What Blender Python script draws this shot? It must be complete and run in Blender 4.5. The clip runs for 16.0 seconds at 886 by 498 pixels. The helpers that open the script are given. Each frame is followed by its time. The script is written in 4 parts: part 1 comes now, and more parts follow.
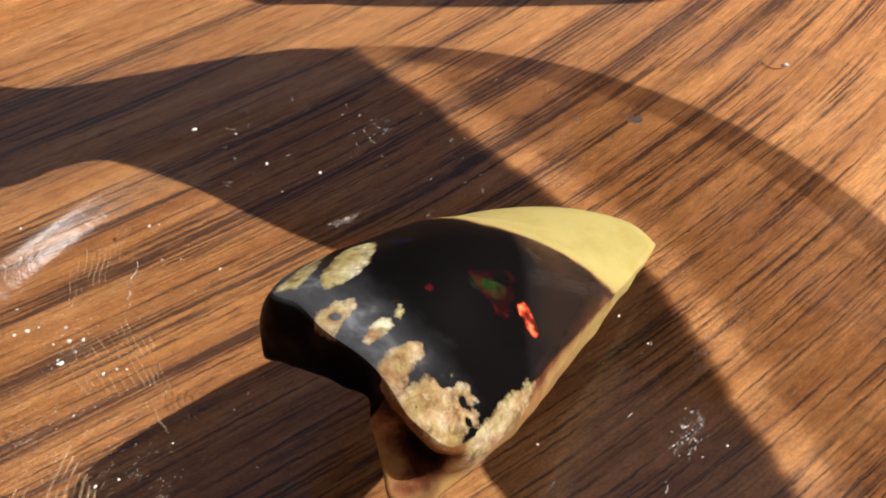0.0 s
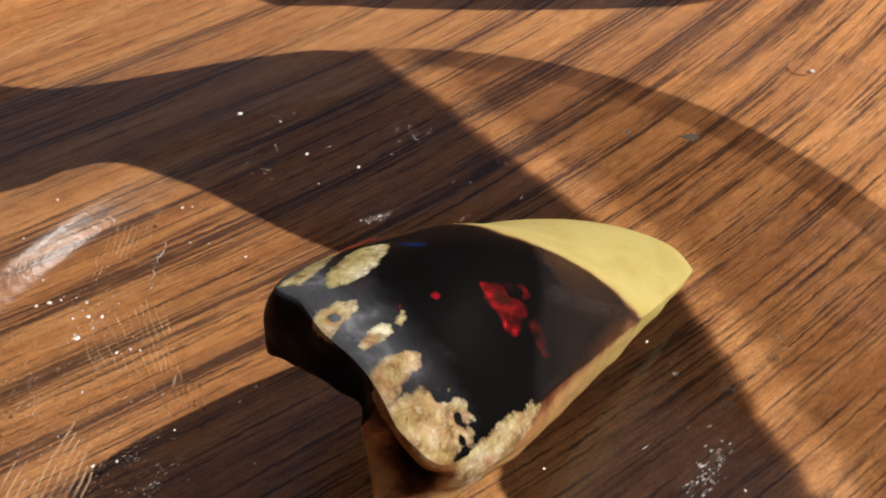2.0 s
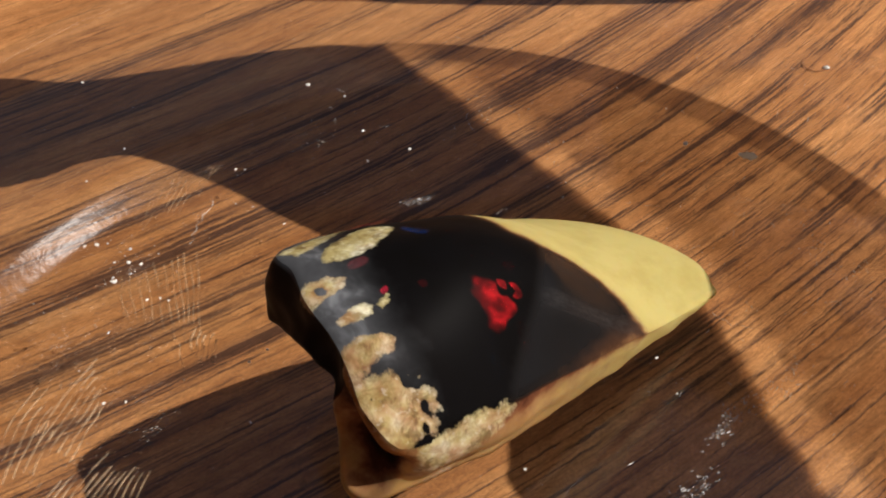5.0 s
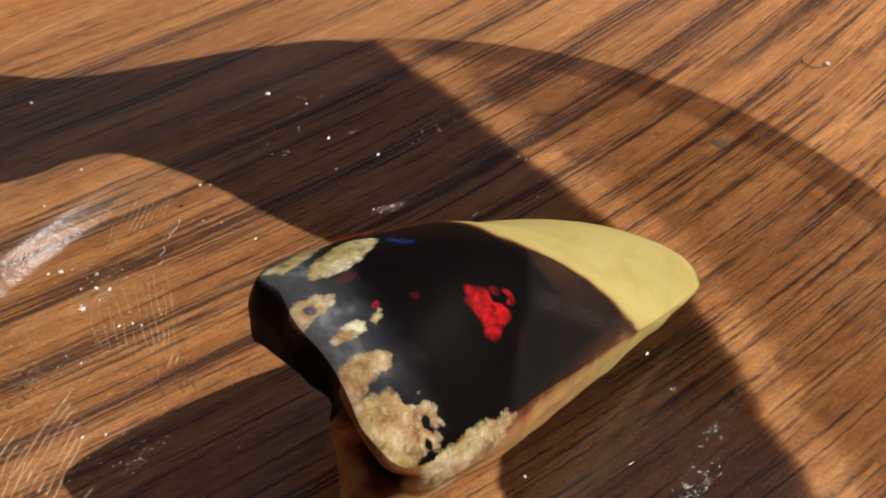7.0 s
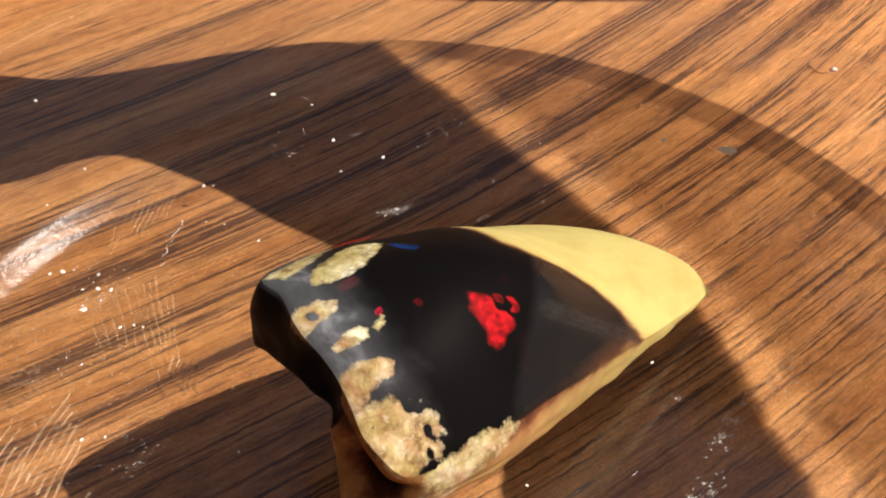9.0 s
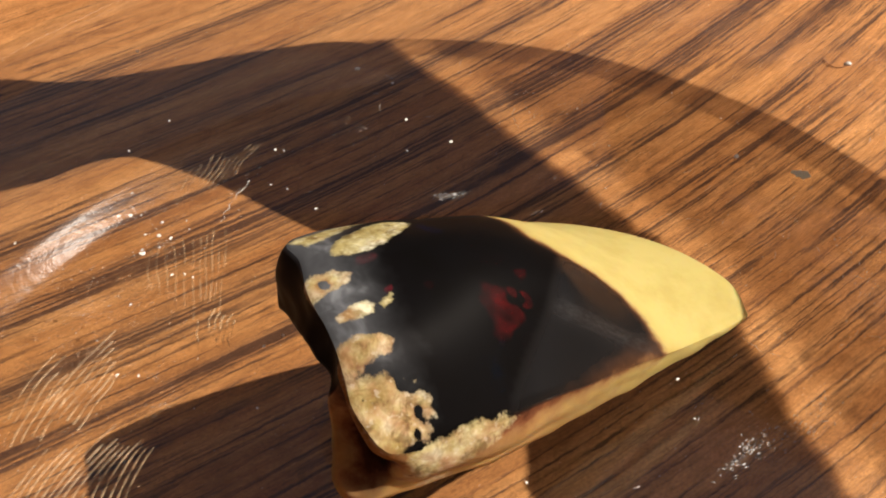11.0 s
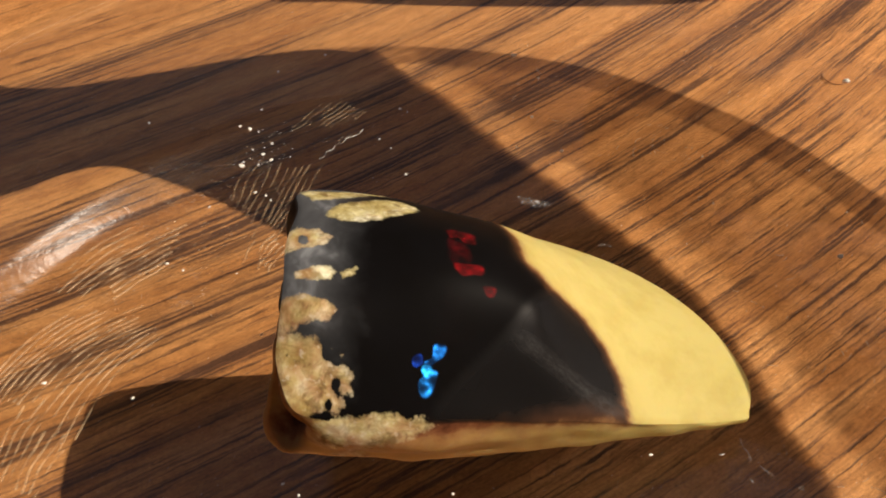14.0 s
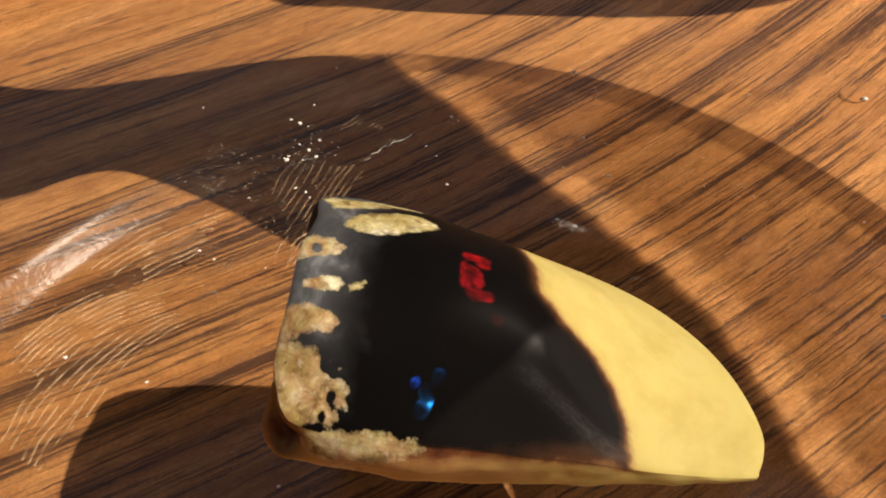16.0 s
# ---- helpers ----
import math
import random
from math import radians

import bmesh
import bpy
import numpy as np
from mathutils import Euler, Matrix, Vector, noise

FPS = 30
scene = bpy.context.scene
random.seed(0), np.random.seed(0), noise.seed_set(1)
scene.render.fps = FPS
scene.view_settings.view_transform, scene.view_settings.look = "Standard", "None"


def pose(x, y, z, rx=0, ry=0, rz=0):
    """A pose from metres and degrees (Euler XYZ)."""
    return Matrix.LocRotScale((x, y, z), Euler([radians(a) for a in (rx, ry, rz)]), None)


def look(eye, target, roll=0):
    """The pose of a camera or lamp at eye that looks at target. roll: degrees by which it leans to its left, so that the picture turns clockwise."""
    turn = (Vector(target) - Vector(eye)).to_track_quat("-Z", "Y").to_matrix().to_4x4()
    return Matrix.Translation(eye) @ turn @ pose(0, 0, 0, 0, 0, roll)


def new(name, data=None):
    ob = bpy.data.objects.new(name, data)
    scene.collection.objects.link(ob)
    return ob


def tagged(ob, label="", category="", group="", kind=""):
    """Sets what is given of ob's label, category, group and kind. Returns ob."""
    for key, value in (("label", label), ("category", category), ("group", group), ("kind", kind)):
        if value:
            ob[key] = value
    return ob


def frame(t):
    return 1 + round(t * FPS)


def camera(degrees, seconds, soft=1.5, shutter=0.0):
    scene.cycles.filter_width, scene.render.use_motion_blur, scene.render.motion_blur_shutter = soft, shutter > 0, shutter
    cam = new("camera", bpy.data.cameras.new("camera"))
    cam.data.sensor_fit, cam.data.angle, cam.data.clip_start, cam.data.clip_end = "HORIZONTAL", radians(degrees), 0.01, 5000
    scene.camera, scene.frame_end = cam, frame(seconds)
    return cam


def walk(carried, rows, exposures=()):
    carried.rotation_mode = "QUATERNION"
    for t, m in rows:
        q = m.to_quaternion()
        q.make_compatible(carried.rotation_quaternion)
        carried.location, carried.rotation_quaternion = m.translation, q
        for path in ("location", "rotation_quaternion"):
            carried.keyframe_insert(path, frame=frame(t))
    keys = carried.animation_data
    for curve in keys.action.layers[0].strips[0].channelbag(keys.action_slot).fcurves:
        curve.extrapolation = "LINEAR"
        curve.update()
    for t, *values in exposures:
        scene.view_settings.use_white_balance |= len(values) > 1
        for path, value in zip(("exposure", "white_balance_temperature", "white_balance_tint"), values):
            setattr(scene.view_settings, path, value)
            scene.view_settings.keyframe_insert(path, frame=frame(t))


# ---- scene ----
# ---- camera ----
# lengths in millimetres: MM turns them into metres
MM = 0.001
cam = camera(46.7, 16.0, soft=2.0)
ROWS = [
    (0, -0.43, -58.14, 92.51, 43.78, 3.68, -3.52),
    (0.5, -0.04, -55.50, 91.66, 43.18, 3.95, -3.44),
    (1, -0.89, -54.59, 91.08, 43.47, 3.97, -3.12),
    (1.5, -1.03, -54.16, 90.01, 43.85, 3.83, -2.66),
    (2, -1.07, -55.71, 90.27, 44.18, 3.69, -2.66),
    (2.5, -0.00, -56.57, 91.02, 44.00, 3.88, -2.53),
    (3, -0.55, -56.57, 90.37, 43.88, 4.19, -2.36),
    (3.5, -0.60, -56.53, 90.47, 44.11, 4.39, -2.04),
    (4, -0.97, -56.42, 89.98, 44.09, 4.21, -1.96),
    (6.5, 1.04, -54.80, 90.61, 43.95, 4.03, -1.40),
    (7, 1.19, -54.00, 89.82, 43.43, 4.21, -1.45),
    (7.5, 1.67, -53.41, 89.65, 43.15, 4.26, -1.51),
    (8, 0.93, -52.32, 88.51, 43.01, 4.33, -1.44),
    (8.5, 0.64, -52.64, 88.58, 43.08, 4.22, -1.10),
    (9, 1.00, -53.13, 89.61, 43.44, 3.90, -0.98),
    (11.5, -1.28, -53.82, 89.18, 43.68, 4.25, -1.20),
    (12, -1.22, -52.99, 89.42, 43.90, 3.66, -1.19),
    (12.5, -0.72, -54.18, 90.77, 44.16, 3.06, -1.25),
    (13, -1.18, -54.27, 90.18, 43.89, 2.99, -1.18),
    (13.5, -2.19, -52.47, 89.80, 43.71, 2.75, -0.79),
    (14, -2.20, -52.61, 89.26, 43.68, 2.63, -0.71),
    (14.5, -2.07, -53.17, 89.11, 43.24, 2.37, -0.85),
    (15, -2.43, -53.30, 89.34, 43.24, 2.50, -0.80),
    (15.5, -2.90, -51.58, 89.89, 43.41, 2.26, -0.36),
    (16, -3.13, -49.98, 89.69, 43.49, 1.93, 0.24),
]
# seconds and stops by which the clip's own camera brightens and darkens
EXPOSURES = [(t, e + 0.1, k, 14) for t, e, k in (
    (0, -0.13, 6030), (0.5, -0.16, 6030), (1, -0.2, 6030), (1.5, -0.32, 6030), (2.5, -0.33, 6030), (3.5, -0.26, 5980), (4, -0.42, 6030),
    (6.5, -0.47, 6080), (7, -0.49, 6080), (7.5, -0.39, 6130), (8, -0.19, 6230), (9, 0.1, 6280), (11.5, -0.2, 6640), (12, -0.27, 6740),
    (12.5, -0.2, 6840), (13.5, -0.27, 6940), (14.5, -0.27, 6990), (16, -0.22, 7090))]
walk(cam, [(t, pose(x * MM, y * MM, z * MM, a, b, c)) for t, x, y, z, a, b, c in ROWS], exposures=EXPOSURES)
# seconds and degrees by which the dish is turned
TURN = ((0, 0.0), (0.5, 3.3), (1, 1.7), (1.5, -2.4), (2, -5.8), (2.5, -8.6), (3, -10.2), (3.5, -12.5), (4, -16.0), (6.5, -11.4), (7, -10.2), (7.5, -9.1), (8, -8.7), (8.5, -9.7), (9, -10.4), (11.5, -25.2), (12, -29.8), (12.5, -33.5), (13, -36.8), (13.5, -41.2), (14, -44.4), (14.5, -45.0), (15, -46.0), (15.5, -48.5), (16, -50.9))

# ---- light ----
SUN_AZ, SUN_EL = radians(-15), radians(51)
SUN_WAY = Vector((math.cos(SUN_AZ) * math.cos(SUN_EL), math.sin(SUN_AZ) * math.cos(SUN_EL), math.sin(SUN_EL)))
world = bpy.data.worlds.new("world")
scene.world = world
world.use_nodes = True
wn = world.node_tree.nodes
sky = wn.new("ShaderNodeTexSky")
sky.sky_type = "NISHITA"
sky.sun_disc = False
sky.air_density, sky.dust_density, sky.ozone_density = 0.55, 8.0, 0.0
sky.sun_elevation = SUN_EL
sky.sun_rotation = math.pi / 2 - SUN_AZ
world.node_tree.links.new(sky.outputs[0], wn["Background"].inputs[0])
wn["Background"].inputs[1].default_value = 0.058
sun = new("sun", bpy.data.lights.new("sun", "SUN"))
sun.data.energy, sun.data.angle, sun.data.color = 5.6, radians(0.53), (1.0, 0.90, 0.76)
sun.matrix_world = look(SUN_WAY, (0, 0, 0))


# ---- materials ----
class Mat:
    """A small wrapper for node materials."""

    def __init__(self, name):
        self.m = bpy.data.materials.new(name)
        self.m.use_nodes = True
        self.t = self.m.node_tree
        self.b = self.t.nodes["Principled BSDF"]
        self.out = self.t.nodes["Material Output"]

    def n(self, kind, **kw):
        node = self.t.nodes.new("ShaderNode" + kind)
        for k, v in kw.items():
            if k == "operation":
                node.operation = v
            elif k == "data_type":
                node.data_type = v
            elif k == "blend_type":
                node.blend_type = v
            elif k == "attribute_name":
                node.attribute_name = v
        return node

    def link(self, a, b):
        self.t.links.new(a, b)

    def coords(self, scale=(1, 1, 1), turn=0.0):
        """Object coordinates in millimetres, turned about z, stretched."""
        c = self.n("TexCoord")
        r = self.n("VectorRotate")
        r.inputs["Angle"].default_value = turn
        self.link(c.outputs["Object"], r.inputs["Vector"])
        m = self.n("VectorMath", operation="MULTIPLY")
        m.inputs[1].default_value = [s * 1000 for s in scale]
        self.link(r.outputs[0], m.inputs[0])
        return m.outputs[0]

    def noise(self, vec, scale, detail=3.0, rough=0.55, distort=0.0):
        t = self.n("TexNoise")
        t.inputs["Scale"].default_value = scale
        t.inputs["Detail"].default_value = detail
        t.inputs["Roughness"].default_value = rough
        t.inputs["Distortion"].default_value = distort
        self.link(vec, t.inputs["Vector"])
        return t.outputs["Fac"]

    def ramp(self, fac, stops):
        r = self.n("ValToRGB")
        e = r.color_ramp.elements
        while len(e) < len(stops):
            e.new(0.5)
        for el, (p, c) in zip(e, stops):
            el.position = p
            el.color = (c, c, c, 1) if isinstance(c, (int, float)) else (*c, 1)
        self.link(fac, r.inputs[0])
        return r.outputs[0]

    def mix(self, fac, a, b, blend="MIX"):
        m = self.n("Mix", data_type="RGBA", blend_type=blend)
        for sock, v in ((m.inputs[0], fac), (m.inputs[6], a), (m.inputs[7], b)):
            if isinstance(v, (int, float)):
                sock.default_value = v
            elif isinstance(v, tuple):
                sock.default_value = (*v, 1)
            else:
                self.link(v, sock)
        return m.outputs[2]

    def math(self, op, a, b=0.0, c=None):
        m = self.n("Math", operation=op)
        for sock, v in zip(m.inputs, (a, b, c)):
            if v is None:
                continue
            if isinstance(v, (int, float)):
                sock.default_value = v
            else:
                self.link(v, sock)
        return m.outputs[0]

    def attr(self, name):
        return self.n("Attribute", attribute_name=name).outputs["Fac"]

    def bump(self, height, strength, dist):
        b = self.n("Bump")
        b.inputs["Strength"].default_value = strength
        b.inputs["Distance"].default_value = dist * MM
        self.link(height, b.inputs["Height"])
        self.link(b.outputs[0], self.b.inputs["Normal"])

    def put(self, **kw):
        names = {"color": "Base Color", "rough": "Roughness", "metal": "Metallic", "coat": "Coat Weight", "coat_rough": "Coat Roughness", "spec": "Specular IOR Level", "sss": "Subsurface Weight"}
        for k, v in kw.items():
            s = self.b.inputs[names[k]]
            if isinstance(v, (int, float)):
                s.default_value = v
            elif isinstance(v, tuple):
                s.default_value = (*v, 1)
            else:
                self.link(v, s)
        return self.m


def wood_material():
    m = Mat("wood")
    turn = radians(-30.5)
    bend = m.coords((1, 1, 1), turn)
    # gentle waviness of the grain
    wob = m.noise(m.coords((0.012, 0.04, 0.03), turn), 1.0, 2)
    shift = m.n("CombineXYZ")
    m.link(m.math("MULTIPLY", m.math("SUBTRACT", wob, 0.5), 3.0), shift.inputs[1])
    add = m.n("VectorMath", operation="ADD")
    m.link(bend, add.inputs[0])
    m.link(shift.outputs[0], add.inputs[1])

    # the grain fans out slightly along its length
    first = m.n("SeparateXYZ")
    m.link(add.outputs[0], first.inputs[0])
    du = m.math("SUBTRACT", first.outputs[0], 5.0)
    fanned = m.n("CombineXYZ")
    m.link(first.outputs[0], fanned.inputs[0])
    m.link(m.math("SUBTRACT", first.outputs[1], m.math("MULTIPLY", m.math("MULTIPLY", du, du), m.ramp(m.math("MULTIPLY_ADD", du, 0.05, 0.5), [(0.0, 0.0007), (1.0, 0.0015)]))), fanned.inputs[1])

    def stretched(u, v):
        s = m.n("VectorMath", operation="MULTIPLY")
        s.inputs[1].default_value = (u, v, 1)
        m.link(fanned.outputs[0], s.inputs[0])
        return s.outputs[0]

    # ragged edges of the pores
    rag = m.n("VectorMath", operation="ADD")
    tear = m.n("CombineXYZ")
    m.link(m.math("MULTIPLY", m.math("SUBTRACT", m.noise(m.coords((0.55, 1.1, 1), turn), 1.0, 4, 0.65), 0.5), 0.6), tear.inputs[1])
    m.link(fanned.outputs[0], rag.inputs[0])
    m.link(tear.outputs[0], rag.inputs[1])
    fanned = rag
    sep = m.n("SeparateXYZ")
    m.link(fanned.outputs[0], sep.inputs[0])
    # broad dark bands of the figure: place across the grain and half width, mm
    bands = [(17, 1.2, 0.3), (23, 1.4, 0.45), (29.5, 2.8, 0.8), (38, 4.4, 1.0), (48, 4.4, 1.0), (57, 1.5, 0.4), (62, 3.4, 1.0), (71, 2.4, 0.6), (80, 3.0, 0.8), (92, 4, 0.9)]
    lo, hi = -25.0, 115.0
    stops = [(0.0, 0.0)]
    for c, w, k in bands:
        stops += [((c - w - lo) / (hi - lo), 0.0), ((c - lo) / (hi - lo), k), ((c + w - lo) / (hi - lo), 0.0)]
    stops = stops[:32]  # a ramp holds thirty-two
    zone = m.ramp(m.math("DIVIDE", m.math("SUBTRACT", sep.outputs[1], lo), hi - lo), stops)
    broad = m.noise(stretched(0.010, 0.10), 1.0, 3, 0.6)
    mid = m.noise(stretched(0.022, 0.35), 1.0, 3, 0.6, 0.3)
    lines = m.math("ADD", m.math("MULTIPLY", m.noise(stretched(0.02, 1.35), 1.0, 4, 0.66, 0.3), 0.45), m.math("MULTIPLY", m.noise(stretched(0.028, 2.3), 1.0, 2, 0.5, 0.2), 0.55))
    dashes = m.noise(stretched(0.045, 1.5), 1.0, 3, 0.6, 0.3)
    fine = m.noise(stretched(0.30, 3.6), 1.0, 4, 0.7)
    speck = m.noise(m.coords((1, 1, 1)), 2.6, 3)
    blend = m.math("ADD", m.math("MULTIPLY", broad, 0.6), m.math("MULTIPLY", mid, 0.4))
    base = m.ramp(blend, [(0.36, (0.37, 0.153, 0.049)), (0.48, (0.51, 0.227, 0.075)), (0.62, (0.66, 0.32, 0.114))])
    dark = m.math("MINIMUM", m.math("MULTIPLY", m.math("MULTIPLY", zone, 1.5), m.ramp(broad, [(0.36, 1.0), (0.62, 0.55)])), 1.0)
    # crisp pores crowd together in the dark bands and stand apart elsewhere
    near = m.ramp(m.math("DIVIDE", m.math("SUBTRACT", sep.outputs[1], lo), hi - lo), [(0.34, 1.0), (0.40, 0.0)])
    crowd = m.math("SUBTRACT", lines, m.math("ADD", m.math("MULTIPLY", dark, 0.115), m.math("MULTIPLY", near, 0.045)))
    pores = m.ramp(crowd, [(0.375, 1.0), (0.445, 0.0)])
    reach = m.noise(stretched(0.06, 0.32), 1.0, 4, 0.7, 0.5)
    pores = m.math("MULTIPLY", pores, m.ramp(m.math("ADD", reach, m.math("MULTIPLY", dark, 0.09)), [(0.40, 0.12), (0.54, 1.0)]))
    dash = m.math("MULTIPLY", m.ramp(dashes, [(0.36, 1.0), (0.42, 0.0)]), m.ramp(broad, [(0.40, 1.0), (0.60, 0.5)]))
    streak = m.math("MINIMUM", m.math("ADD", pores, m.math("MULTIPLY", dash, 0.8)), 1.0)
    # brightness of the sunlit side put into the base colour, rising along the board
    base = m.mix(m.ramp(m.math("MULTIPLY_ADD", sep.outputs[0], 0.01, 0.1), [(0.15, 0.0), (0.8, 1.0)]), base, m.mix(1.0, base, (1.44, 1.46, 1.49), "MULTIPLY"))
    col = m.mix(m.math("MULTIPLY", dark, 0.36), base, (0.13, 0.062, 0.034))
    col = m.mix(m.math("MULTIPLY", streak, 0.85), col, (0.066, 0.031, 0.021))
    col = m.mix(0.6, col, m.ramp(fine, [(0.38, 0.55), (0.60, 1.0)]), "MULTIPLY")
    col = m.mix(0.45, col, m.ramp(speck, [(0.38, 0.5), (0.58, 1.0)]), "MULTIPLY")
    mottle = m.noise(m.coords((0.35, 0.8, 1), turn), 1.0, 4, 0.65)
    col = m.mix(0.5, col, m.ramp(mottle, [(0.36, (0.62, 0.56, 0.50)), (0.56, (1.0, 1.0, 1.0))]), "MULTIPLY")
    h = m.math("SUBTRACT", m.math("MULTIPLY", fine, 0.35), m.math("MULTIPLY", streak, 0.9))
    m.bump(h, 0.35, 0.2)
    rough = m.ramp(fine, [(0.2, 0.48), (0.8, 0.65)])
    return m.put(color=col, rough=rough, spec=0.25)


def glass_material(name, tint, gloss=0.02, mirror=0.035, worn=0.0):
    """Thin clear glass: light goes straight through, the surface mirrors."""
    m = Mat(name)
    t = m.n("BsdfTransparent")
    t.inputs[0].default_value = (*tint, 1)
    g = m.n("BsdfGlossy")
    g.inputs["Roughness"].default_value = gloss
    if worn:
        b = m.n("Bump")
        b.inputs["Strength"].default_value = worn
        b.inputs["Distance"].default_value = 0.3 * MM
        m.link(m.noise(m.coords(), 1.3, 4, 0.65), b.inputs["Height"])
        m.link(b.outputs[0], g.inputs["Normal"])
    w = m.n("LayerWeight")
    w.inputs[0].default_value = 0.5
    fac = m.math("MULTIPLY_ADD", m.math("POWER", w.outputs["Facing"], 5.0), 0.4, mirror)
    mx = m.n("MixShader")
    m.link(fac, mx.inputs[0])
    m.link(t.outputs[0], mx.inputs[1])
    m.link(g.outputs[0], mx.inputs[2])
    m.link(mx.outputs[0], m.out.inputs[0])
    return m.m


def film_material(name, color, cover, scale=1.6):
    """A thin greasy or dusty film that lets most light through."""
    m = Mat(name)
    t = m.n("BsdfTransparent")
    m.put(color=color, rough=0.35)
    mx = m.n("MixShader")
    k = m.ramp(m.noise(m.coords(), scale, 3), [(0.38, 0.1 * cover), (0.65, cover)])
    m.link(k, mx.inputs[0])
    m.link(t.outputs[0], mx.inputs[1])
    m.link(m.b.outputs[0], mx.inputs[2])
    m.link(mx.outputs[0], m.out.inputs[0])
    return m.m


def plain(name, color, rough=0.6, metal=0.0, grain=0.25, scale=1.5):
    m = Mat(name)
    k = m.ramp(m.noise(m.coords(), scale, 4), [(0.3, 1 - grain), (0.7, 1.0)])
    return m.put(color=m.mix(1.0, color, k, "MULTIPLY"), rough=rough, metal=metal)


def stone_material():
    m = Mat("opal")
    v = m.coords()
    n1 = m.noise(v, 0.55, 3, 0.55)
    n2 = m.noise(v, 2.0, 2, 0.5)
    jig = m.math("ADD", m.math("MULTIPLY", m.math("SUBTRACT", n1, 0.5), 1.6), m.math("MULTIPLY", m.math("SUBTRACT", n2, 0.5), 0.45))
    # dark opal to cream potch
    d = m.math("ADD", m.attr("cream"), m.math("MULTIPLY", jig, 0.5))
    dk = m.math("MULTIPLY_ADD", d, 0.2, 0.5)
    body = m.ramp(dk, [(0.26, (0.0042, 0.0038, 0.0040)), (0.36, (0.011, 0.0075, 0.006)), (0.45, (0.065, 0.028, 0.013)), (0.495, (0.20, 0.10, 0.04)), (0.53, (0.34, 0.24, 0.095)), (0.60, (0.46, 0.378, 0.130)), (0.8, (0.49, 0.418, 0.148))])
    stain = m.ramp(m.noise(v, 0.35, 4, 0.6), [(0.34, (0.86, 0.82, 0.72)), (0.6, (1.0, 1.0, 1.0))])
    body = m.mix(0.8, body, stain, "MULTIPLY")
    # the cut front is pinkish brown
    body = m.mix(m.attr("flesh"), body, (0.90, 0.68, 0.74), "MULTIPLY")
    # bluish grey haze beside the sandy patches
    haze = m.ramp(m.math("ADD", m.attr("haze"), m.math("MULTIPLY", jig, 0.09)), [(0.03, 0.0), (0.75, 0.78)])
    veil = m.ramp(m.noise(m.coords((1.0, 0.7, 1), -0.9), 0.5, 3, 0.5, 0.4), [(0.32, (0.055, 0.058, 0.063)), (0.5, (0.080, 0.084, 0.090)), (0.62, (0.14, 0.148, 0.16)), (0.72, (0.24, 0.255, 0.27))])
    body = m.mix(haze, body, veil)
    scuff = m.noise(m.coords((0.5, 1.0, 1), 0.5), 1.1, 5, 0.7)
    # grey of the mirrored sky put into the scuffed flank's colour
    body = m.mix(m.math("MULTIPLY", m.attr("worn"), m.ramp(scuff, [(0.3, 0.8), (0.7, 1.0)])), body, (0.0065, 0.0062, 0.0064))
    # a rubbed crest across it, its glint partly put into the colour
    rub = m.ramp(m.noise(m.coords((0.8, 2.2, 1), -0.48), 1.6, 5, 0.75), [(0.42, 0.15), (0.62, 1.0)])
    body = m.mix(m.math("MULTIPLY", m.attr("ridge"), rub), body, (0.014, 0.014, 0.0145))
    n4 = m.noise(v, 4.5, 3, 0.6)
    p = m.math("ADD", m.attr("patch"), m.math("ADD", m.math("MULTIPLY", jig, 0.75), m.math("MULTIPLY", m.math("SUBTRACT", n4, 0.5), 0.35)))
    pk = m.math("MULTIPLY_ADD", p, 0.5, 0.5)
    cover = m.ramp(pk, [(0.44, 0.0), (0.52, 0.7), (0.66, 1.0)])
    blot = m.noise(v, 0.9, 3, 0.6)
    pale = m.ramp(n1, [(0.32, (0.31, 0.24, 0.085)), (0.45, (0.43, 0.365, 0.155)), (0.56, (0.55, 0.50, 0.27)), (0.68, (0.68, 0.66, 0.48))])
    tan = m.ramp(n1, [(0.32, (0.22, 0.105, 0.045)), (0.42, (0.32, 0.175, 0.085)), (0.54, (0.39, 0.24, 0.13)), (0.70, (0.46, 0.33, 0.20))])
    sand = m.mix(m.math("MINIMUM", m.math("MAXIMUM", m.math("MULTIPLY_ADD", m.math("SUBTRACT", blot, 0.5), 2.5, m.attr("tone")), 0.0), 1.0), pale, tan)
    pit = m.ramp(m.noise(v, 0.7, 3, 0.65, 0.4), [(0.36, (0.16, 0.10, 0.06)), (0.46, (1, 1, 1))])
    sand = m.mix(0.55, sand, pit, "MULTIPLY")
    # dark olive veins between the grains
    vein = m.math("ABSOLUTE", m.math("SUBTRACT", m.noise(v, 0.62, 3, 0.6, 0.8), 0.5))
    sand = m.mix(m.ramp(vein, [(0.0, 0.42), (0.05, 0.2), (0.12, 0.0)]), sand, (0.15, 0.105, 0.038))
    sand = m.mix(m.ramp(n2, [(0.60, 0.0), (0.70, 0.25)]), sand, (0.68, 0.66, 0.56))
    sand = m.mix(0.1, sand, m.ramp(n2, [(0.3, 0.5), (0.5, 1.0)]), "MULTIPLY")
    # rusty heart of some patches
    sand = m.mix(m.math("MULTIPLY", m.attr("rust"), m.ramp(n2, [(0.35, 1.0), (0.65, 0.6)])), sand, (0.27, 0.105, 0.025))
    col = m.mix(cover, body, sand)
    rough = m.math("ADD", m.ramp(dk, [(0.35, 0.42), (0.55, 0.6)]), m.math("MULTIPLY", cover, 0.3))
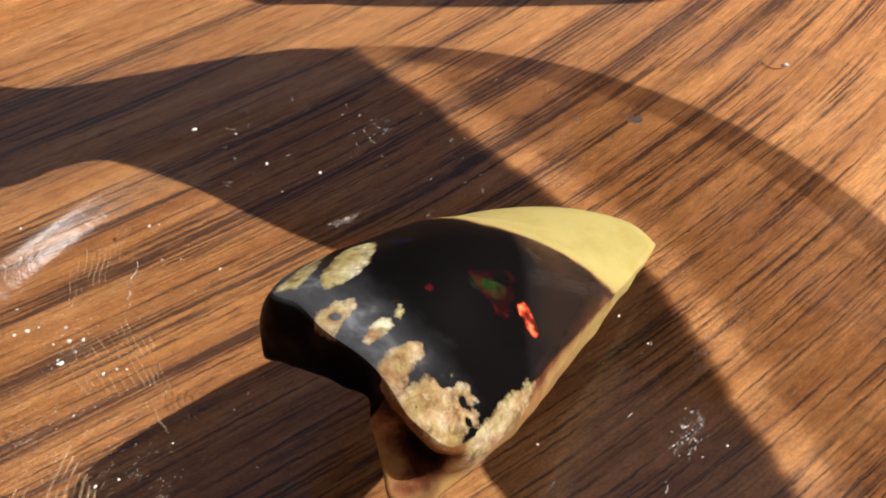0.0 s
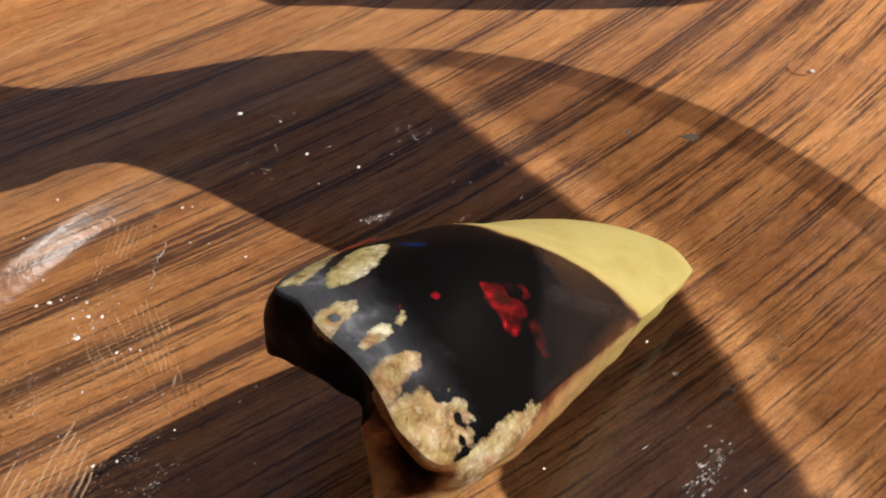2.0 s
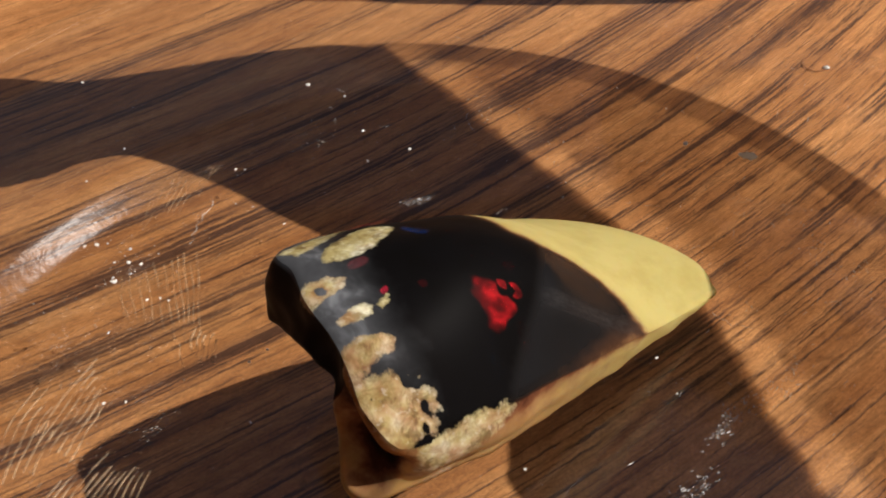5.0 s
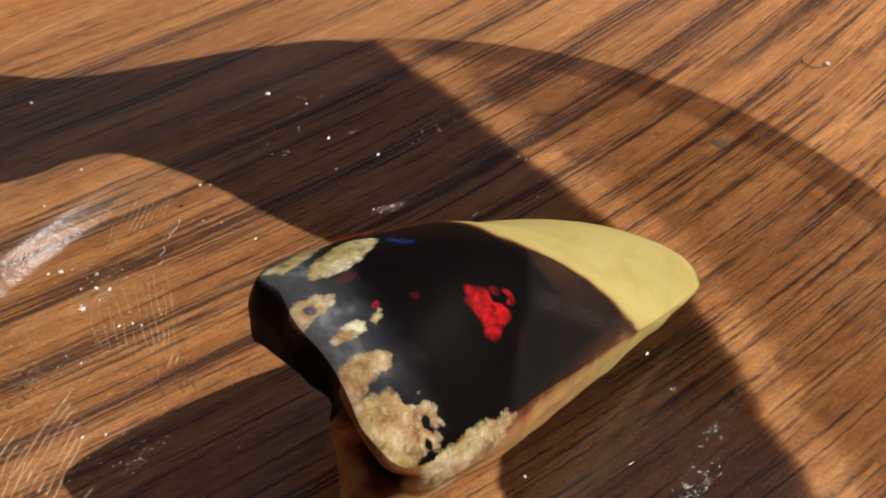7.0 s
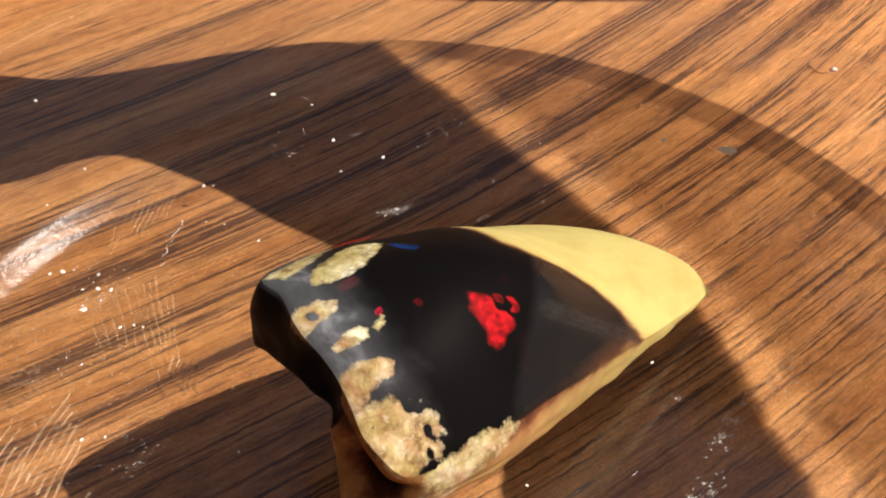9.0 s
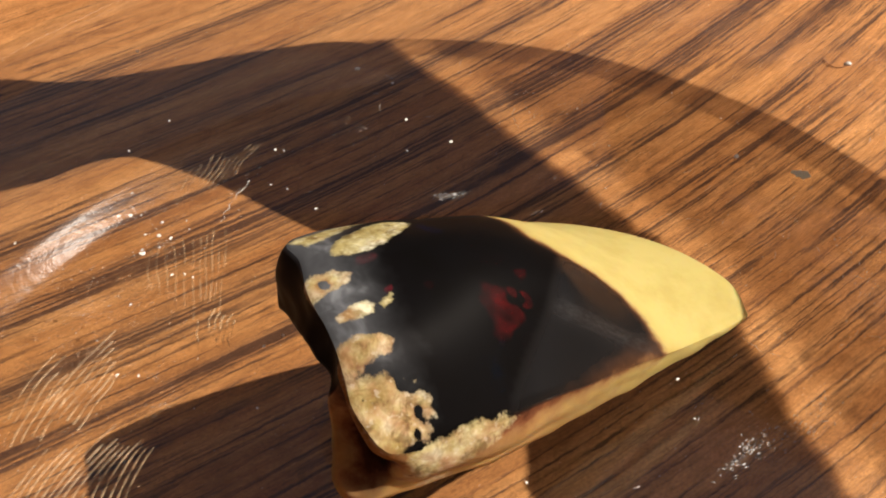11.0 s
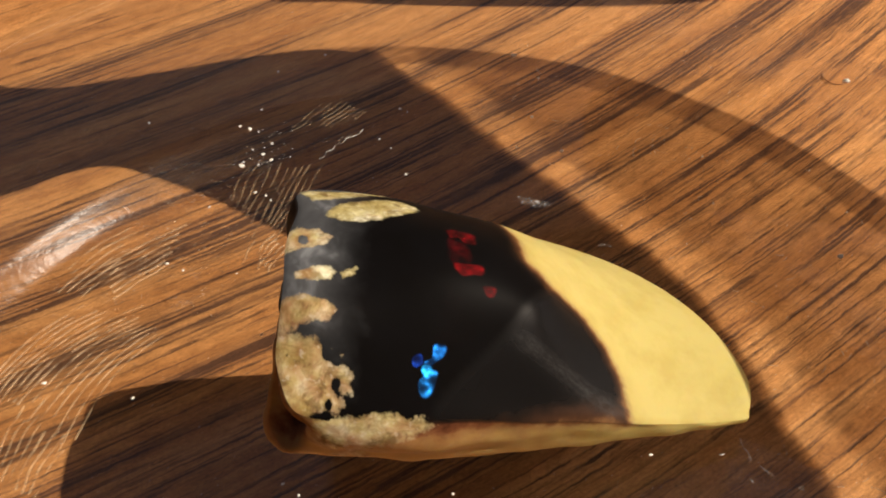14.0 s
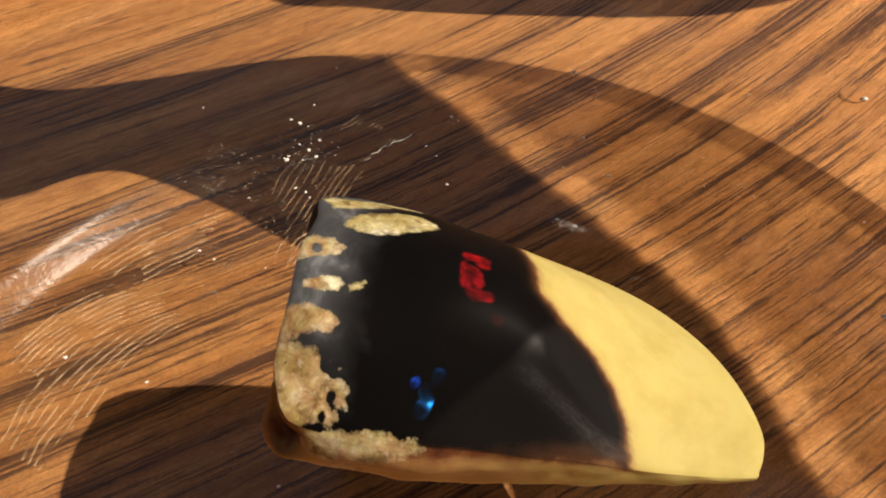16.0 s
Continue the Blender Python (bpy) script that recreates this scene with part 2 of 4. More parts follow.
    rough = m.math("SUBTRACT", rough, m.math("MULTIPLY", m.math("SUBTRACT", m.attr("worn"), m.math("MULTIPLY", m.attr("ridge"), 0.6)), 0.20))
    m.bump(m.math("ADD", m.math("MULTIPLY", m.math("MULTIPLY_ADD", cover, 0.5, 0.12), n2), m.math("MULTIPLY", cover, 0.03)), 0.07, 0.22)
    # the pale potch lets a little light through
    m.b.inputs["Subsurface Scale"].default_value = 1.6 * MM
    m.b.inputs["Subsurface Radius"].default_value = (1.0, 0.55, 0.22)
    m.put(sss=m.ramp(dk, [(0.46, 0.0), (0.56, 0.4)]))
    return m.put(color=col, rough=rough, spec=m.math("ADD", m.ramp(dk, [(0.4, 0.016), (0.55, 0.12)]), m.math("ADD", m.math("MULTIPLY", m.attr("worn"), 0.27), m.math("MULTIPLY", m.math("MULTIPLY", m.attr("ridge"), rub), 0.38))))


WOOD = wood_material()
GLASS = glass_material("clear_glass", (0.985, 0.99, 0.985), 0.03, 0.05)
LIP = glass_material("worn_glass", (0.985, 0.99, 0.985), 0.20, 0.0055, 0.10)
FROST = glass_material("frosted_glass", (0.97, 0.97, 0.97), 0.5, 0.035)
STONE = stone_material()
crumb_glass = glass_material("bubble_glass", (0.93, 0.94, 0.95), 0.05)


# ---- mesh helpers ----
def part(name, bm, material, parent=None, label="", smooth=True):
    """Link a bmesh as one mesh object, under a thing or a part."""
    me = bpy.data.meshes.new(name)
    bm.to_mesh(me)
    bm.free()
    me.materials.append(material)
    if smooth:
        me.polygons.foreach_set("use_smooth", [True] * len(me.polygons))
    ob = new(name, me)
    if parent is not None:
        ob.parent = parent
    if label:
        tagged(ob, label)
    return ob


def lathe(profile, steps=160):
    """A closed turned form from (radius, height) pairs in mm."""
    bm = bmesh.new()
    rings = []
    for r, z in profile:
        if r < 1e-6:
            rings.append([bm.verts.new((0, 0, z * MM))])
        else:
            rings.append([bm.verts.new((r * MM * math.cos(a), r * MM * math.sin(a), z * MM)) for a in (2 * math.pi * i / steps for i in range(steps))])
    for a, b in zip(rings, rings[1:]):
        for i in range(steps):
            j = (i + 1) % steps
            if len(a) == 1:
                bm.faces.new((a[0], b[i], b[j]))
            elif len(b) == 1:
                bm.faces.new((a[i], b[0], a[j]))
            else:
                bm.faces.new((a[i], b[i], b[j], a[j]))
    bmesh.ops.recalc_face_normals(bm, faces=bm.faces)
    return bm


def sheet(outline, z, thick):
    """A flat plate with the given outline (mm)."""
    bm = bmesh.new()
    lo = [bm.verts.new((x * MM, y * MM, z * MM)) for x, y in outline]
    hi = [bm.verts.new((x * MM, y * MM, (z + thick) * MM)) for x, y in outline]
    bm.faces.new(lo[::-1])
    bm.faces.new(hi)
    for i in range(len(lo)):
        j = (i + 1) % len(lo)
        bm.faces.new((lo[i], lo[j], hi[j], hi[i]))
    bmesh.ops.recalc_face_normals(bm, faces=bm.faces)
    return bm


def curve_through(points, steps=8):
    """A smooth closed line through the points."""
    out, n = [], len(points)
    for i in range(n):
        p0, p1, p2, p3 = (np.array(points[(i + k) % n], float) for k in (-1, 0, 1, 2))
        for s in range(steps):
            t = s / steps
            out.append(tuple(0.5 * (2 * p1 + (p2 - p0) * t + (2 * p0 - 5 * p1 + 4 * p2 - p3) * t * t + (3 * p1 - p0 - 3 * p2 + p3) * t ** 3)))
    return out


# ---- the table ----
def build_table():
    table = tagged(new("table"), "brown oak-grained table top in low sunlight", "table")
    bm = bmesh.new()
    bmesh.ops.create_cube(bm, size=1.0, matrix=Matrix.LocRotScale((0.05, 0.1, -0.0125), None, (1.2, 0.9, 0.025)))
    bmesh.ops.bevel(bm, geom=bm.edges[:], offset=0.003, segments=3, affect="EDGES")
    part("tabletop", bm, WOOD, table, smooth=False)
    for x in (-0.5, 0.6):
        for y in (-0.3, 0.5):
            bm = bmesh.new()
            bmesh.ops.create_cube(bm, size=1.0, matrix=Matrix.LocRotScale((x, y, -0.3875), None, (0.05, 0.05, 0.725)))
            bmesh.ops.bevel(bm, geom=bm.edges[:], offset=0.004, segments=2, affect="EDGES")
            part("leg", bm, WOOD, table, smooth=False)
    bm = bmesh.new()
    bmesh.ops.create_grid(bm, x_segments=2, y_segments=2, size=40.0, matrix=Matrix.Translation((0, 0, -0.75)))
    ground = part("ground", bm, plain("paving", (0.34, 0.31, 0.27), 0.85, scale=0.004), smooth=False)
    tagged(ground, "pale grey paving under the table", "ground", kind="structure")
    # an unseen dark wall added to cut sky light on the stone's front
    bm = bmesh.new()
    bmesh.ops.create_cube(bm, size=1.0, matrix=Matrix.LocRotScale((0.4, -0.56, -0.1), None, (2.8, 0.08, 1.3)))
    bmesh.ops.bevel(bm, geom=bm.edges[:], offset=0.006, segments=2, affect="EDGES")
    wall = part("dark_blocker", bm, plain("blocker_brown", (0.10, 0.075, 0.06), 0.8, scale=0.02), smooth=False)
    tagged(wall, "unseen dark wall added to cut light on the stone", "wall", kind="structure")
    return table


# ---- added shade casters between the sun and the table, out of view ----
LIFT = 60.0


def raised(outline, z):
    """The outline moved towards the sun, so that its shade falls on the table where it is drawn."""
    k = z / SUN_WAY.z
    return [(x + SUN_WAY.x * k, y + SUN_WAY.y * k) for x, y in outline]


def shade_pane_material():
    """A see-through filter that dims the sun unevenly, for dappled shade on the table."""
    m = Mat("shade_filter")
    t = m.n("BsdfTransparent")
    k = m.ramp(m.noise(m.coords((1, 1, 1)), 0.42, 3, 0.6, 0.9), [(0.34, 0.55), (0.44, 0.85), (0.52, 1.0)])
    k = m.math("MAXIMUM", k, m.ramp(m.attr("clear"), [(0.80, 0.0), (0.97, 1.0)]))
    c = m.mix(1.0, m.ramp(m.attr("clear"), [(0.0, (0, 0, 0)), (0.55, (0.44, 0.38, 0.33)), (0.72, (0.50, 0.45, 0.40)), (1.0, (1, 1, 1))]), k, "MULTIPLY")
    m.link(c, t.inputs[0])
    m.link(t.outputs[0], m.out.inputs[0])
    return m.m


def build_shades():
    """Added shade casters on posts beside the view: panel, flap, filter pane, strip."""
    shade = tagged(new("sunshade"), "unseen shade caster added on posts for the table's shadows", "sunshade")
    dark = plain("shade_dark", (0.05, 0.035, 0.025), 0.7)
    panel = [(-120, 78), (-88, 75), (-70, 74.5), (-57.8, 72.1), (-44.9, 73.4), (-28.5, 76.0), (-14.5, 75.6), (-5.2, 64.2), (0.0, 56.4), (4.2, 49.8), (10.1, 41.8), (14.7, 35.3), (23.0, 23.0), (26.7, 9.6), (30.2, -5.2), (36.6, -34), (16, -34), (8.4, -12), (4.6, -5), (2.7, -1.5), (3.1, 0.5), (3.3, 8), (3.0, 14), (-0.4, 21), (-6, 27), (-21.4, 37.6), (-33.4, 46.8), (-46.1, 53.7), (-53.9, 53), (-61.1, 49.8), (-90, 44), (-120, 40)]
    part("panel", sheet(raised(curve_through(panel, 6), LIFT), LIFT, 2.0), dark, shade, smooth=False)
    # an added blocker that slides in to hide the lit gap by the stone
    shade_flap = [(-0.3, 12), (-0.4, 8), (-0.1, 4.5), (0.4, 1.5), (1.2, -2), (3, -6), (14, -6), (14, 12)]
    flap_part = part("shade_flap", sheet(raised(shade_flap, LIFT - 4), LIFT - 4, 1.0), dark, shade, smooth=False)
    # an added filter pane: black at the panel, clear for the bright stripe, brown towards its round edge
    edge = [(-13, 76.5), (-3.5, 65), (1.6, 57), (5.6, 50.5), (11.5, 42.5), (16, 36), (24.3, 23.5), (28, 10), (31.5, -5), (37.7, -34)]
    steps = ((-2.5, 0.0), (-1.2, 0.05), (-0.5, 0.3), (0.3, 1.0), (1.8, 1.0), (3.2, 1.0), (4.4, 0.86), (5.6, 0.75), (7.5, 0.72), (11, 0.72), (22, 0.735), (32, 0.75), (44, 0.76))
    bm = bmesh.new()
    rows, clear = [], []
    edge = np.array([edge[0]] + edge + [edge[-1]], float)
    walkway = np.array([np.array([np.interp(k, np.arange(len(edge)), edge[:, c]) for c in (0, 1)]) for k in np.linspace(1, len(edge) - 2, 120)])
    way = np.gradient(walkway, axis=0)
    for _ in range(6):
        way[1:-1] = (way[:-2] + way[1:-1] + way[2:]) / 3
    way /= np.linalg.norm(way, axis=1)[:, None]
    for i, ((x0, y0), (tx, ty)) in enumerate(zip(walkway, way)):
        shift = 0.9 * noise.noise(Vector((i * 0.16, 0, 0))) + 0.9 * noise.noise(Vector((i * 0.55, 5, 0)))
        row = []
        for d, k in steps:
            x, y = x0 - ty * (d + shift), y0 + tx * (d + shift)
            q = math.hypot(x + 18.5, y + 2.2)
            if q > 78.5:
                x, y = -18.5 + (x + 18.5) * 78.5 / q, -2.2 + (y + 2.2) * 78.5 / q
            x, y = raised([(x, y)], LIFT + 6)[0]
            row.append(bm.verts.new((x * MM, y * MM, (LIFT + 6 + 0.001 * d) * MM)))
            clear.append(k)
        rows.append(row)
    for a, b in zip(rows, rows[1:]):
        for i in range(len(steps) - 1):
            bm.faces.new((a[i], a[i + 1], b[i + 1], b[i]))
    pane = part("shade_pane", bm, shade_pane_material(), shade, "added filter pane shaping the soft shade and bright stripe")
    pane.data.attributes.new("clear", "FLOAT", "POINT").data.foreach_set("value", np.array(clear, np.float32))
    # its rim adds the darker arc at the round edge of the shade
    rim_in = [(-18.5 + 74.5 * math.cos(a), -2.2 + 74.5 * math.sin(a)) for a in (radians(97 - 121 * i / 50) for i in range(51))]
    rim_out = [(-18.5 + 78.6 * math.cos(a), -2.2 + 78.6 * math.sin(a)) for a in (radians(-24 + 121 * i / 50) for i in range(51))]
    part("pane_edge", sheet(raised(rim_out + rim_in, LIFT + 9), LIFT + 9, 1.5), glass_material("shade_rim", (0.74, 0.72, 0.70)), shade, smooth=False)
    # an added strip that casts the shade along the far side
    band = [(-30, 95), (-15, 88.5), (0, 85.3), (15, 83), (30, 81.3), (41, 81.5), (55, 86), (62, 98), (60, 130), (-20, 130)]
    part("shade_strip", sheet(raised(curve_through(band, 5), LIFT + 12), LIFT + 12, 2.0), dark, shade, smooth=False)
    post = plain("post_metal", (0.35, 0.34, 0.33), 0.4, 1.0)
    for x, y, top in ((70, -38, LIFT + 1), (105, -24, LIFT + 7), (108, 102, LIFT + 13)):
        bm = lathe([(0, 0), (6, 0), (6, 1.5), (1.5, 2.5), (1.5, top), (0, top)], 16)
        bmesh.ops.translate(bm, verts=bm.verts, vec=(x * MM, y * MM, 0))
        part("post", bm, post, shade)
    return shade, flap_part


def build_phone():
    """The phone that films: its dark body mirrors in the stone."""
    phone = tagged(new("phone"), "black phone on a thin stand over the stone", "phone")
    bm = bmesh.new()
    bmesh.ops.create_cube(bm, size=1.0, matrix=Matrix.Diagonal((0.15, 0.074, 0.008, 1)))
    bmesh.ops.bevel(bm, geom=bm.edges[:], offset=0.003, segments=3, affect="EDGES")
    part("phone_body", bm, plain("phone_black", (0.012, 0.012, 0.013), 0.35), phone, smooth=False)
    bm = lathe([(0, -0.5), (4, -0.5), (4, 0.5), (3, 1), (3, 118), (0, 118)], 16)
    bmesh.ops.translate(bm, verts=bm.verts, vec=(0, -0.02, -0.1))
    inv = pose(-0.03, -0.0675, 0.1025, 44, 0, 2).inverted()
    bmesh.ops.transform(bm, matrix=inv @ Matrix.Translation((-0.05, -0.062, 0.1005)), verts=bm.verts)
    part("stand_post", bm, plain("stand_black", (0.02, 0.02, 0.02), 0.5), phone)
    phone.matrix_basis = pose(-0.03, -0.0675, 0.1025, 44, 0, 2)


# ---- the glass dish ----
TOP = 20.0


def build_dish():
    dish = tagged(new("glass_stand"), "round clear glass stand with fingerprints and dust", "stand")
    edge = [(76.6, TOP), (77.7, TOP - 0.25), (78.4, TOP - 1), (78.5, TOP - 1.6), (78.3, TOP - 2.3), (77.5, TOP - 2.8), (76, TOP - 3)]
    for name, x, y, profile in (
        ("plate", 0, 0, [(0, TOP), (30, TOP)] + edge + [(30, TOP - 3), (0, TOP - 3)]),
        ("stem", -4, 6, [(0, TOP - 3), (3, TOP - 3), (2.2, 15), (2, 9), (2.2, 4), (3, 2), (0, 2)]),
        ("foot", -4, 6, [(0, 2), (3, 2), (4, 1.4), (4.4, 0.6), (4.2, 0), (0, 0)]),
    ):
        bm = lathe(profile)
        bmesh.ops.translate(bm, verts=bm.verts, vec=(x * MM, y * MM, 0))
        ob = part(name, bm, GLASS, dish)
        ob.visible_shadow = False
    return dish


def build_ring():
    """A clear glass ring added round the stone; its worn inner slope is set to show the sun's glare."""
    ring = tagged(new("glare_ring"), "clear worn glass ring added to show the sun's glare", "ring")
    bm = lathe([(42.6, 0), (43.2, 0.3), (43.9, 0.85), (44.6, 1.5), (45.3, 2.2), (46.0, 2.85), (46.8, 3.3), (47.6, 3.45)], 200)
    part("ring_body", bm, LIP, ring).visible_shadow = False
    # dull brim added to lay a grey haze over the left side
    bm = lathe([(47.6, 3.45), (48.6, 3.5), (50.5, 3.35), (55, 2.6), (61, 1.5), (68, 0.5), (72, 0.05)], 120)
    part("haze_brim", bm, FROST, ring, "frosted outer brim added for the grey haze").visible_shadow = False
    ring.matrix_basis = pose(-6.0 * MM, -13.5 * MM, (TOP + 0.02) * MM)


def speck_mesh(seed):
    """A crumb of dust: a small uneven lump."""
    rng = random.Random(seed)
    bm = bmesh.new()
    bmesh.ops.create_icosphere(bm, subdivisions=1, radius=1.0)
    for v in bm.verts:
        v.co *= 0.65 + 0.7 * rng.random()
        v.co.z = v.co.z * 0.55 + 0.4
    return bm


def tube(points, radius):
    """A thin fibre along points (mm)."""
    bm = bmesh.new()
    rings = []
    n = len(points)
    for i, p in enumerate(points):
        a, b = Vector(points[max(i - 1, 0)]), Vector(points[min(i + 1, n - 1)])
        d = (b - a).normalized()
        u = d.cross(Vector((0, 0, 1))).normalized()
        w = u.cross(d)
        rings.append([bm.verts.new((Vector(p) + (u * math.cos(k) + w * math.sin(k)) * radius) * MM) for k in (0, 2.094, 4.189)])
    for a, b in zip(rings, rings[1:]):
        for k in range(3):
            bm.faces.new((a[k], a[(k + 1) % 3], b[(k + 1) % 3], b[k]))
    return bm


def joined_tubes(lines):
    """Several flat ridges or fibres in one mesh: (points, radius) pairs."""
    out = bmesh.new()
    for points, radius in lines:
        bm = tube(points, radius)
        me = bpy.data.meshes.new("ridge")
        bm.to_mesh(me)
        bm.free()
        out.from_mesh(me)
        bpy.data.meshes.remove(me)
    return out


DUST = [(-27.6, 33.7, 0.26), (-19.0, 26.7, 0.17), (-13.2, 24.5, 0.17), (-17.1, 22.0, 0.12), (-18.9, -3.8, 0.10), (-17.6, -11.4, 0.10), (-40.5, 5.7, 0.2), (-29.7, 18.7, 0.09), (-30.2, 0.1, 0.11), (-25.0, -8.3, 0.08), (-29.1, -11.4, 0.11), (14.6, 1.2, 0.13), (5.6, -11.6, 0.11), (20.8, -13.3, 0.11), (16.6, -2.2, 0.08), (-36.5, 1.4, 0.26), (-36.2, 4.0, 0.2), (-34.9, 4.0, 0.18), (-41.6, 5.3, 0.16), (-31.1, 0.2, 0.15), (-20.0, -5.4, 0.12), (-31.0, -11.9, 0.15), (-30.7, 18.6, 0.14), (-32.3, -0.2, 0.14), (-37.6, 3.8, 0.11), (-22.8, 11.6, 0.13), (12.6, 35.1, 0.09), (2.6, 28.0, 0.11), (15.0, 29.5, 0.24)]
DUST += [(-4.8, -19.8, 0.13), (-3.1, -19.6, 0.11), (-46.0, 14.3, 0.13), (-44.3, 19.9, 0.13), (-54.8, 30.5, 0.2), (-49.7, -0.8, 0.13), (-27.4, -27.2, 0.18), (-20.4, -23.0, 0.13), (-22.8, 32.3, 0.14), (14.2, 3.5, 0.1), (-6, 30.5, 0.08), (-2, 33, 0.1), (7, 38, 0.09), (31, 14, 0.1), (29, 20, 0.08), (34, 7, 0.1)]


def build_dust(dish):
    white = Mat("dust_white").put(color=(0.82, 0.80, 0.74), rough=0.45, spec=0.8)
    meshes = []
    for k in range(4):
        bm = speck_mesh(k)
        me = bpy.data.meshes.new("speck")
        bm.to_mesh(me)
        bm.free()
        me.materials.append(white)
        meshes.append(me)
    rng = random.Random(5)
    for i, (x, y, r) in enumerate(DUST):
        ob = new("dust_speck", meshes[i % 4])
        ob.parent = dish
        ob.matrix_basis = Matrix.LocRotScale((x * MM, y * MM, TOP * MM), Euler((0, 0, rng.random() * 6)), Vector((1, 0.8, 0.8)) * 1.25 * r * MM)
    rim = curve_through([(0.9 * math.cos(a) * q, 0.75 * math.sin(a) * q) for a, q in zip(np.linspace(0, 5.9, 14), (1, 0.8, 0.95, 0.55, 0.8, 0.62, 1.0, 1.1, 0.7, 0.9, 0.6, 1.05, 0.85, 1.0))], 2)
    bm = sheet([(x + 21.3, y + 28.6) for x, y in rim], TOP + 0.02, 0.08)
    part("flake", bm, Mat("flake").put(color=(0.95, 0.82, 0.58), rough=0.7, spec=0.1), dish, "pale grey flake", smooth=False)
    # fine dust all over the plate
    out = bmesh.new()
    for k in range(5200):
        a, q = rng.random() * 6.283, 62 * math.sqrt(rng.random())
        x, y, r = q * math.cos(a), q * math.sin(a), 0.014 + 0.035 * rng.random() ** 3
        c = [out.verts.new(((x + dx * r) * MM, (y + dy * r) * MM, (TOP + dz * r) * MM)) for dx, dy, dz in ((1, 0, 0), (-0.5, 0.87, 0), (-0.5, -0.87, 0), (0, 0, 1.2))]
        for f in ((0, 1, 3), (1, 2, 3), (2, 0, 3)):
            out.faces.new([c[j] for j in f])
    tagged(part("fine_dust", out, white, dish, smooth=False), kind="stuff")
    # short scratches and crumbs of lint over the plate
    lines = []
    for k in range(240):
        a, q = rng.uniform(-1.2, 1.9), 47 * math.sqrt(rng.uniform(0.12, 1))
        x, y, turn, long = q * math.cos(a), q * math.sin(a), rng.choice((0.9, 1.1, 2.2, 0.4)) + rng.gauss(0, 0.25), 0.15 + 0.8 * rng.random() ** 2
        lines.append(([(x + long * t * math.cos(turn + 0.3 * t), y + long * t * math.sin(turn + 0.3 * t), TOP + 0.015) for t in (0, 0.35, 0.7, 1)], 0.012 + 0.014 * rng.random()))
    tagged(part("scratch", joined_tubes(lines), film_material("scratch", (0.9, 0.88, 0.84), 0.75, 0.4), dish, smooth=False), kind="stuff")
    # bright crumbs scraped up at the edge of the finger marks
    crumb = Mat("crumb_clear").put(color=(0.5, 0.49, 0.48), rough=0.15, spec=1.0)
    out = bmesh.new()
    for cx, cy, spread, count in ((-35.6, 2.9, 1.8, 26), (-37.5, 6.5, 2.5, 14), (-31.0, 12.5, 2.0, 8), (-37.0, -7.0, 2.4, 16)):
        for k in range(count):
            x, y = rng.gauss(cx, spread), rng.gauss(cy, spread * 0.7)
            r = 0.035 + 0.19 * rng.random() ** 3
            v = [out.verts.new(((x + r * math.cos(q) * rng.uniform(0.5, 1.3)) * MM, (y + r * math.sin(q) * rng.uniform(0.5, 1.3)) * MM, (TOP + h) * MM)) for q, h in ((0, 0), (1.6, 0.02), (3.1, 0.0), (4.7, 0.03))]
            t = out.verts.new((x * MM, y * MM, (TOP + r * rng.uniform(0.3, 1.0)) * MM))
            for j in range(4):
                out.faces.new((v[j], v[(j + 1) % 4], t))
    tagged(part("grit", out, crumb, dish, smooth=False), kind="stuff")
    # a stippled greasy film where the plate was held
    out = bmesh.new()
    for k in range(2600):
        x, y = rng.gauss(-34, 4.5), rng.gauss(-9, 7.0)
        a, r = 0.5 + rng.gauss(0, 0.6), 0.035 + 0.075 * rng.random() ** 2
        c = [out.verts.new(((x + r * u * math.cos(a) - r * w * math.sin(a)) * MM, (y + r * u * math.sin(a) + r * w * math.cos(a)) * MM, (TOP + 0.006 + h) * MM)) for u, w, h in ((1.7, 0, 0), (0.2, 0.7, 0.0), (-1.4, 0.1, 0), (0.1, -0.8, 0), (0.1, 0, 0.02))]
        for j in range(4):
            out.faces.new((c[j], c[(j + 1) % 4], c[4]))
    tagged(part("greasy_stipple", out, film_material("stipple", (0.66, 0.48, 0.33), 0.34, 0.7), dish, "stippled greasy film on the glass", smooth=False), kind="stuff")
    # bubbles in the glass
    for x, y, r in ((-11.6, -15.8, 0.32), (-2.2, -20.5, 0.16), (17.5, 0.6, 0.15), (-19.5, 20.5, 0.14)):
        bm = bmesh.new()
        bmesh.ops.create_icosphere(bm, subdivisions=3, radius=r * MM, matrix=Matrix.Translation((x * MM, y * MM, (TOP - 0.6) * MM)))
        part("bubble", bm, crumb_glass, dish).visible_shadow = False
    # finger marks: greasy ridges in curved sets
    grease = film_material("grease", (0.90, 0.64, 0.38), 0.22, 0.5)
    faint = film_material("faint_grease", (0.90, 0.64, 0.38), 0.10, 0.5)
